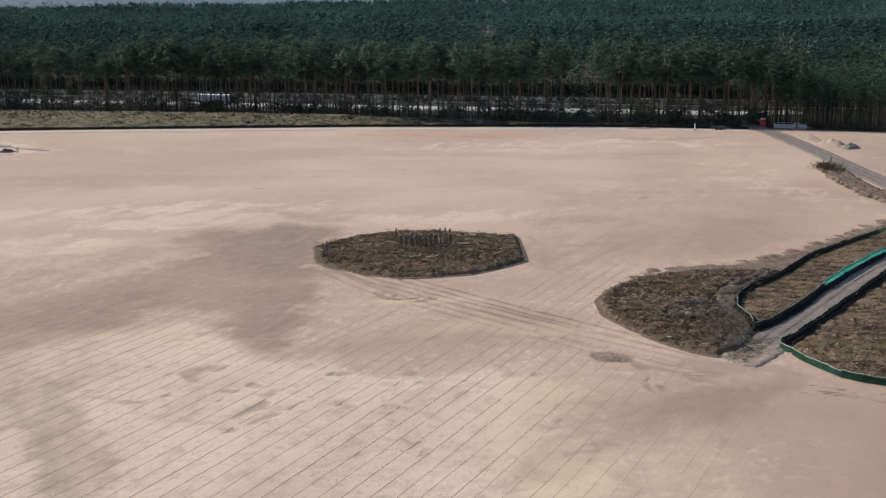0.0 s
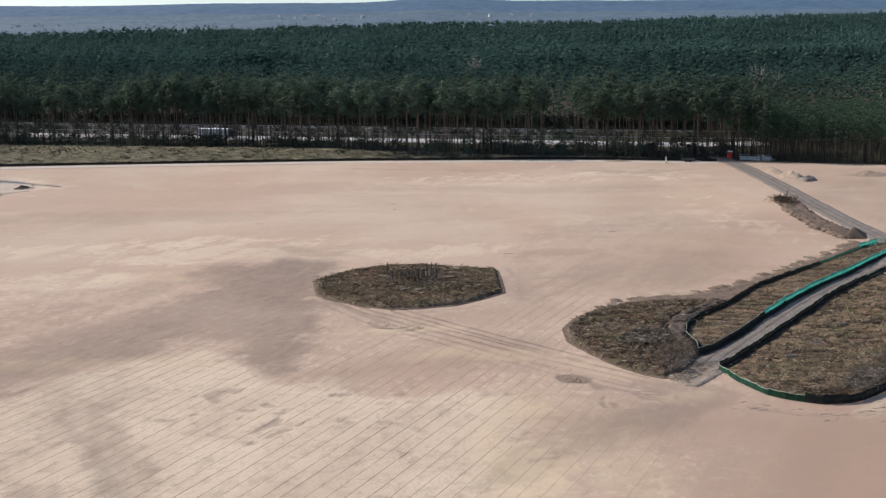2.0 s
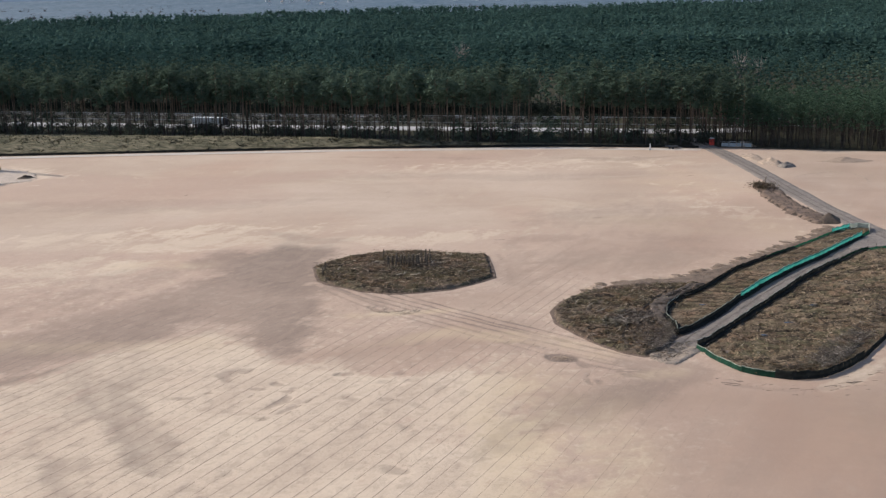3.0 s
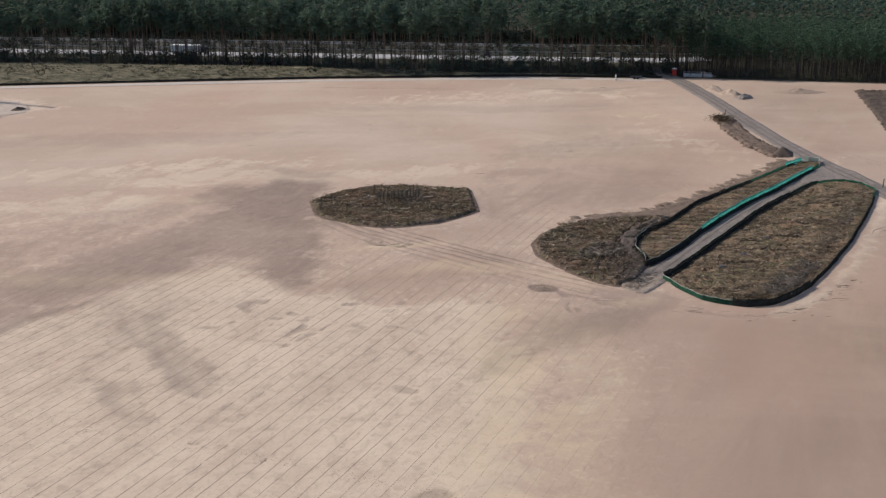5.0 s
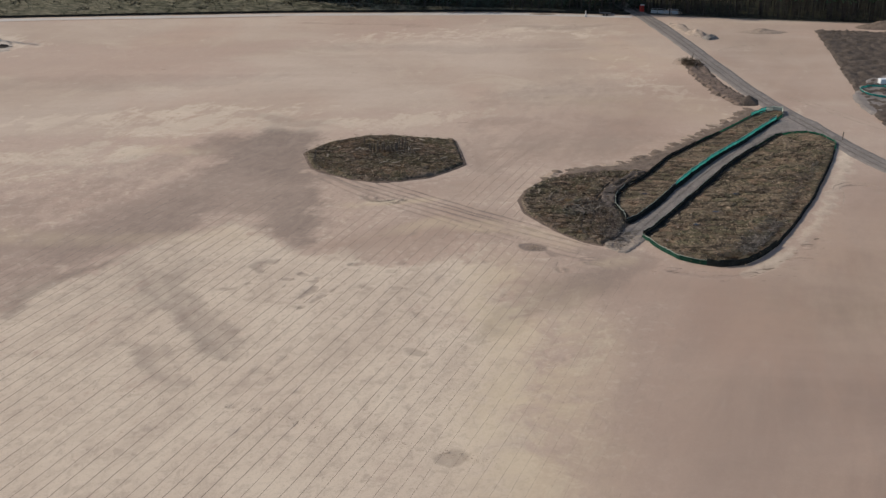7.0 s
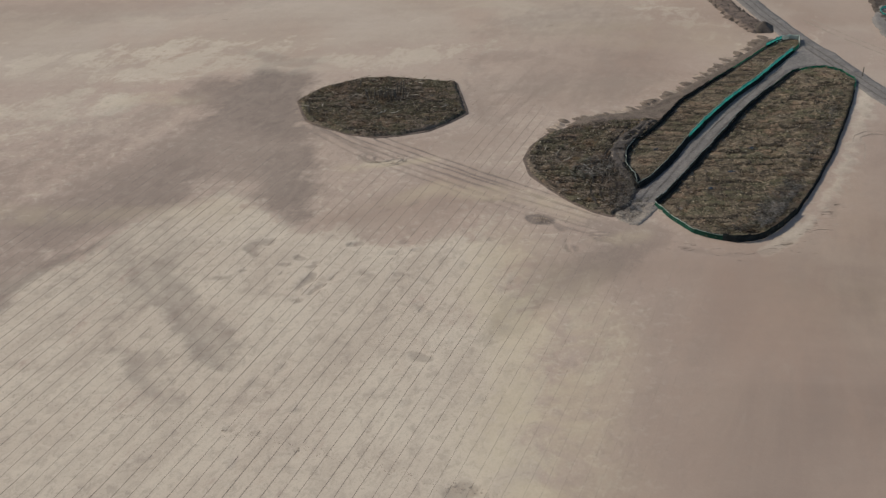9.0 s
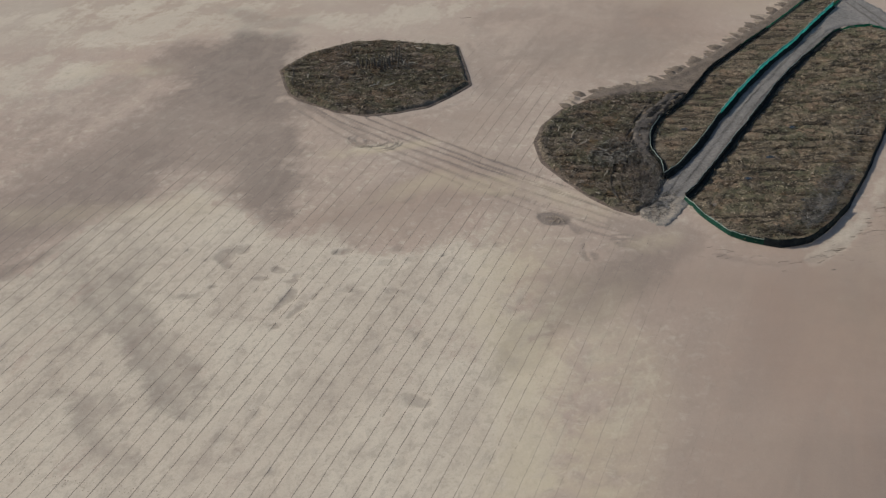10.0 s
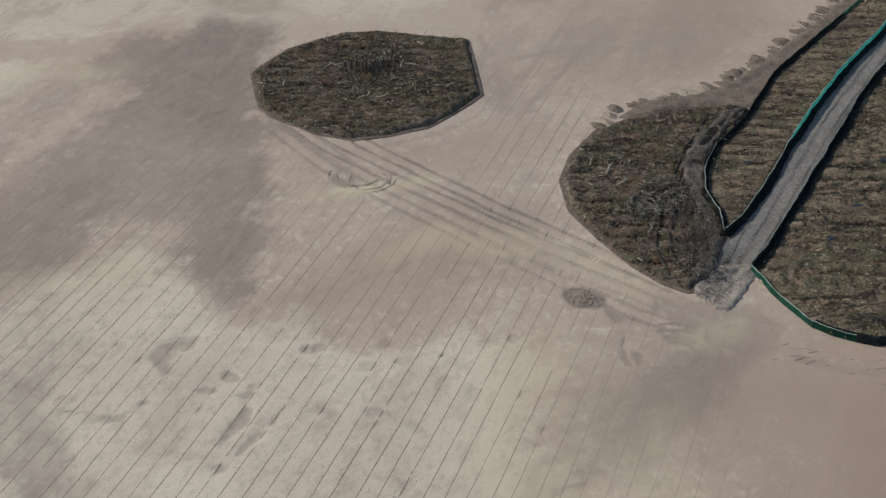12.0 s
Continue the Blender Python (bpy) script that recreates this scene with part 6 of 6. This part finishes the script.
BLUEGREY, RUBBER, GLASS = paint("blue_grey_tarpaulin", (0.30, 0.34, 0.37)), paint("rubber", (0.02, 0.02, 0.02), 0.9), paint("dark_window", (0.02, 0.025, 0.03), 0.1)


def lorry(x, y, turn):
    ob = thing("lorry", pose(x, y, 0.5, 0, 0, turn), "articulated lorry with a pale tarpaulin trailer on the motorway", "lorry")
    part("trailer", box_bm((13.4, 2.5, 2.8), (0, 0, 2.5), bevel=0.06), TARP, ob)
    part("chassis", box_bm((13.0, 1.2, 0.35), (0, 0, 0.95)), DARK, ob)
    bm = box_bm((2.3, 2.45, 2.7), (8.4, 0, 2.0), bevel=0.15)
    add_box(bm, (1.0, 2.2, 0.7), (8.0, 0, 3.6), bevel=0.15)
    cab = part("cab", bm, DARK, ob)
    part("windscreen", box_bm((0.06, 2.1, 0.9), (9.56, 0, 2.5)), GLASS, cab)
    for wx in (-5.0, -3.7, -2.4, 6.6, 8.9):
        for side in (-1.1, 1.1):
            tyre = part("wheel", rod_bm((wx, side - 0.17, 0.5), (wx, side + 0.17, 0.5), 0.5, 0.5, 14), RUBBER, ob)
            part("rim", rod_bm((wx, side - 0.19, 0.5), (wx, side + 0.19, 0.5), 0.26, 0.26, 10), STEEL, tyre)


def car(x, y, turn, mat, label):
    ob = thing("car", pose(x, y, 0.5, 0, 0, turn), label, "car", "cars on the motorway")
    bm = box_bm((4.4, 1.75, 0.65), (0, 0, 0.65), bevel=0.15)
    part("body", bm, mat, ob)
    bm = box_bm((2.4, 1.55, 0.6), (-0.2, 0, 1.22), bevel=0.22)
    part("cabin", bm, GLASS, ob)
    for wx in (-1.35, 1.35):
        for side in (-0.8, 0.8):
            part("wheel", rod_bm((wx, side - 0.1, 0.33), (wx, side + 0.1, 0.33), 0.33, 0.33, 12), RUBBER, ob)


def van(x, y, turn):
    ob = thing("van", pose(x, y, 0.42, 0, 0, turn), "white panel van parked beside the small fenced plot", "van")
    bm = box_bm((3.6, 1.9, 1.55), (-0.7, 0, 1.2), bevel=0.14)
    add_box(bm, (1.9, 1.85, 0.75), (1.75, 0, 0.78), bevel=0.16)
    body = part("body", bm, WHITE, ob)
    part("windscreen", box_bm((0.5, 1.6, 0.62), (1.15, 0, 1.45), (0, 35, 0), bevel=0.04), GLASS, body)
    for side in (-0.955, 0.955):
        part("side_window", box_bm((0.9, 0.03, 0.5), (0.5, side, 1.5)), GLASS, body)
        for wx in (-1.7, 1.6):
            tyre = part("wheel", rod_bm((wx, side * 0.92 - 0.11, 0.34), (wx, side * 0.92 + 0.11, 0.34), 0.34, 0.34, 14), RUBBER, ob)
            part("rim", rod_bm((wx, side * 0.92 - 0.125, 0.34), (wx, side * 0.92 + 0.125, 0.34), 0.19, 0.19, 10), STEEL, tyre)
    part("bumper", box_bm((0.18, 1.8, 0.25), (2.72, 0, 0.5), bevel=0.05), DARK, ob)


van(139.5, 326.0, 8.0)
lorry(-112.0, float(highway_y(-112)) + 5.0, -9.4)
car(-200.0, float(highway_y(-200)) + 4, -9.4, WHITE, "white car on the motorway behind the pines")
car(20.0, float(highway_y(20)) + 9, -9.4, DARK, "dark car on the motorway behind the pines")
car(70.0, float(highway_y(70)) + 4, -9.4, WHITE, "white car on the motorway behind the pines")


def guard_rail(offset):
    ob = thing("guard_rail", pose(0, 0, 0), "galvanised guard rail along the motorway", "guard rail", "guard rails")
    xs = np.linspace(-330, 140, 48)
    for a, b in zip(xs, xs[1:]):
        p, r = Vector((a, float(highway_y(a)) + offset, 1.15)), Vector((b, float(highway_y(b)) + offset, 1.15))
        c = (p + r) / 2
        part("beam", box_bm(((r - p).length, 0.08, 0.32), c, (0, 0, math.degrees(math.atan2(r.y - p.y, r.x - p.x)))), STEEL, ob)
    for a in xs[::2]:
        part("post", box_bm((0.1, 0.12, 0.9), (a, float(highway_y(a)) + offset + 0.08, 0.7)), STEEL, ob)


guard_rail(23.0)
guard_rail(49.0)


# ---------- the site entrance beside the wood ----------
ob = thing("toilet_booth", pose(90.0, 449.5, 0, 0, 0, 10), "red portable toilet booth with a white roof", "booth")
part("cabin", box_bm((1.5, 1.5, 2.5), (0, 0, 1.3), bevel=0.05), RED, ob)
part("roof", box_bm((1.6, 1.6, 0.35), (0, 0, 2.7), bevel=0.12), WHITE, ob)
part("door", box_bm((0.9, 0.05, 2.0), (0, -0.76, 1.2)), RED, ob, "red plastic door")
for k in range(4):
    ob = thing("mesh_fence", pose(94.0 + k * 2.6, 445.4 - k * 0.6, 0, 0, 0, -13), "pale mobile site fence panel on feet", "fence", "site fence panels")
    bm = rod_bm((-1.2, 0, 0.1), (-1.2, 0, 2.0), 0.035)
    for a, b in (((1.2, 0, 0.1), (1.2, 0, 2.0)), ((-1.2, 0, 2.0), (1.2, 0, 2.0)), ((-1.2, 0, 0.2), (1.2, 0, 0.2))):
        add_rod(bm, a, b, 0.035)
    part("frame", bm, STEEL, ob)
    part("banner", box_bm((2.3, 0.03, 1.2), (0, 0, 0.85)), BLUEGREY, ob, "pale grey cloth banner")
    for sx_ in (-1.2, 1.2):
        part("foot", box_bm((0.25, 0.7, 0.14), (sx_, 0, 0.07), bevel=0.03), RUBBER, ob)
ob = thing("pillar", pose(66.0, 439.0, 0), "pale upright marker post at the field edge", "post")
part("base", box_bm((0.7, 0.7, 0.5), (0, 0, 0.25), bevel=0.05), STEEL, ob)
part("shaft", rod_bm((0, 0, 0.5), (0, 0, 2.3), 0.22, 0.16, 10), WHITE, ob)
ob = thing("trailer", pose(74.0, 441.5, 0, 0, 0, -8), "dark flat equipment trailer at the field edge", "trailer")
part("bed", box_bm((4.6, 2.0, 0.4), (0, 0, 0.9), bevel=0.04), DARK, ob)
part("headboard", box_bm((0.12, 2.0, 1.3), (-2.2, 0, 1.7)), DARK, ob)
part("drawbar", rod_bm((2.2, 0, 0.7), (3.8, 0, 0.5), 0.08), STEEL, ob)
for wx in (-0.6, 0.6):
    for side in (-0.95, 0.95):
        part("wheel", rod_bm((wx, side - 0.12, 0.42), (wx, side + 0.12, 0.42), 0.42, 0.42, 12), RUBBER, ob)
mound("sand_mound", 50.0, 443.5, 5.5, 1.4, 0.7, -4, HEAP, "low pale sand windrow at the field edge", seed=31)

# ---------- piling rig on its pad ----------
rig = thing("piling_rig", pose(-158.0, 399.5, 0, 0, 0, 20), "crawler piling rig with a tall yellow lattice mast", "piling rig")
for side in (-1.9, 1.9):
    bm = box_bm((6.4, 0.9, 1.1), (0, side, 0.55), bevel=0.35)
    trk = part("crawler", bm, RUBBER, rig)
    for wx in (-2.4, -1.2, 0.0, 1.2, 2.4):
        part("roller", rod_bm((wx, side - 0.5, 0.5), (wx, side + 0.5, 0.5), 0.32, 0.32, 10), DARK, trk)
part("turntable", rod_bm((0, 0, 0.9), (0, 0, 1.4), 1.2, 1.2, 16), DARK, rig)
part("upper_body", box_bm((5.2, 3.0, 1.7), (-1.2, 0, 2.3), bevel=0.12), BLUEGREY, rig)
part("counterweight", box_bm((1.2, 3.0, 1.4), (-4.0, 0, 2.2), bevel=0.15), WHITE, rig)
cab = part("cab", box_bm((1.8, 1.2, 1.9), (1.6, 1.2, 2.6), bevel=0.12), YELLOW, rig)
part("window", box_bm((0.05, 1.0, 1.0), (2.52, 1.2, 2.9)), GLASS, cab)
TOP = Vector((-3.0, 0.4, 24.0))
bm = bmesh.new()
for dx, dy in ((0, -0.55), (0, 0.55), (0.9, -0.55), (0.9, 0.55)):
    add_rod(bm, (2.4 + dx, dy * 1.5, 0.6), (TOP.x + dx, TOP.y + dy * 1.5, TOP.z), 0.18, 0.18, 5)
for k in range(16):
    t0, t1 = k / 16, (k + 1) / 16
    a, b = Vector((2.4, 0, 0.6)).lerp(TOP, t0), Vector((2.4, 0, 0.6)).lerp(TOP, t1)
    for dy in (-0.55, 0.55):
        add_rod(bm, a + Vector((0.9 * (k % 2), dy * 1.5, 0)), b + Vector((0.9 * ((k + 1) % 2), dy * 1.5, 0)), 0.10, 0.10, 4)
    add_rod(bm, a + Vector((0.45, -0.8, 0)), b + Vector((0.45, 0.8, 0)), 0.10, 0.10, 4)
part("mast", bm, YELLOW, rig, "yellow lattice mast")
part("back_stay", rod_bm((-2.6, -1.0, 3.0), (0.5, -0.2, 12.0), 0.14, 0.10, 6), DARK, rig)
part("back_stay", rod_bm((-2.6, 1.0, 3.0), (0.5, 0.4, 12.0), 0.14, 0.10, 6), DARK, rig)
part("hammer", box_bm((1.1, 1.1, 3.6), (2.6, 0, 5.0), bevel=0.15), YELLOW, rig)
ob = thing("toilet_booth", pose(-145.0, 372.5, 0, 0, 0, -10), "pale blue-grey portable toilet booth on the sand", "booth")
part("cabin", box_bm((1.3, 1.3, 2.2), (0, 0, 1.1), bevel=0.05), BLUEGREY, ob)
part("roof", box_bm((1.4, 1.4, 0.25), (0, 0, 2.3), bevel=0.1), WHITE, ob)
for x, y, s in ((-148.3, 372.0, 1.0), (-151.3, 372.3, 0.85)):
    ob = thing("generator", pose(x, y, 0, 0, 0, 12), "small dark generator set on skids", "generator", "generators")
    part("housing", box_bm((2.2 * s, 1.3, 1.2 * s), (0, 0, 0.85), bevel=0.08), DARK, ob)
    for side in (-0.5, 0.5):
        part("skid", box_bm((2.6 * s, 0.15, 0.25), (0, side, 0.13)), STEEL, ob)
    part("exhaust", rod_bm((0.6, 0, 1.3), (0.6, 0, 1.8), 0.06), STEEL, ob)
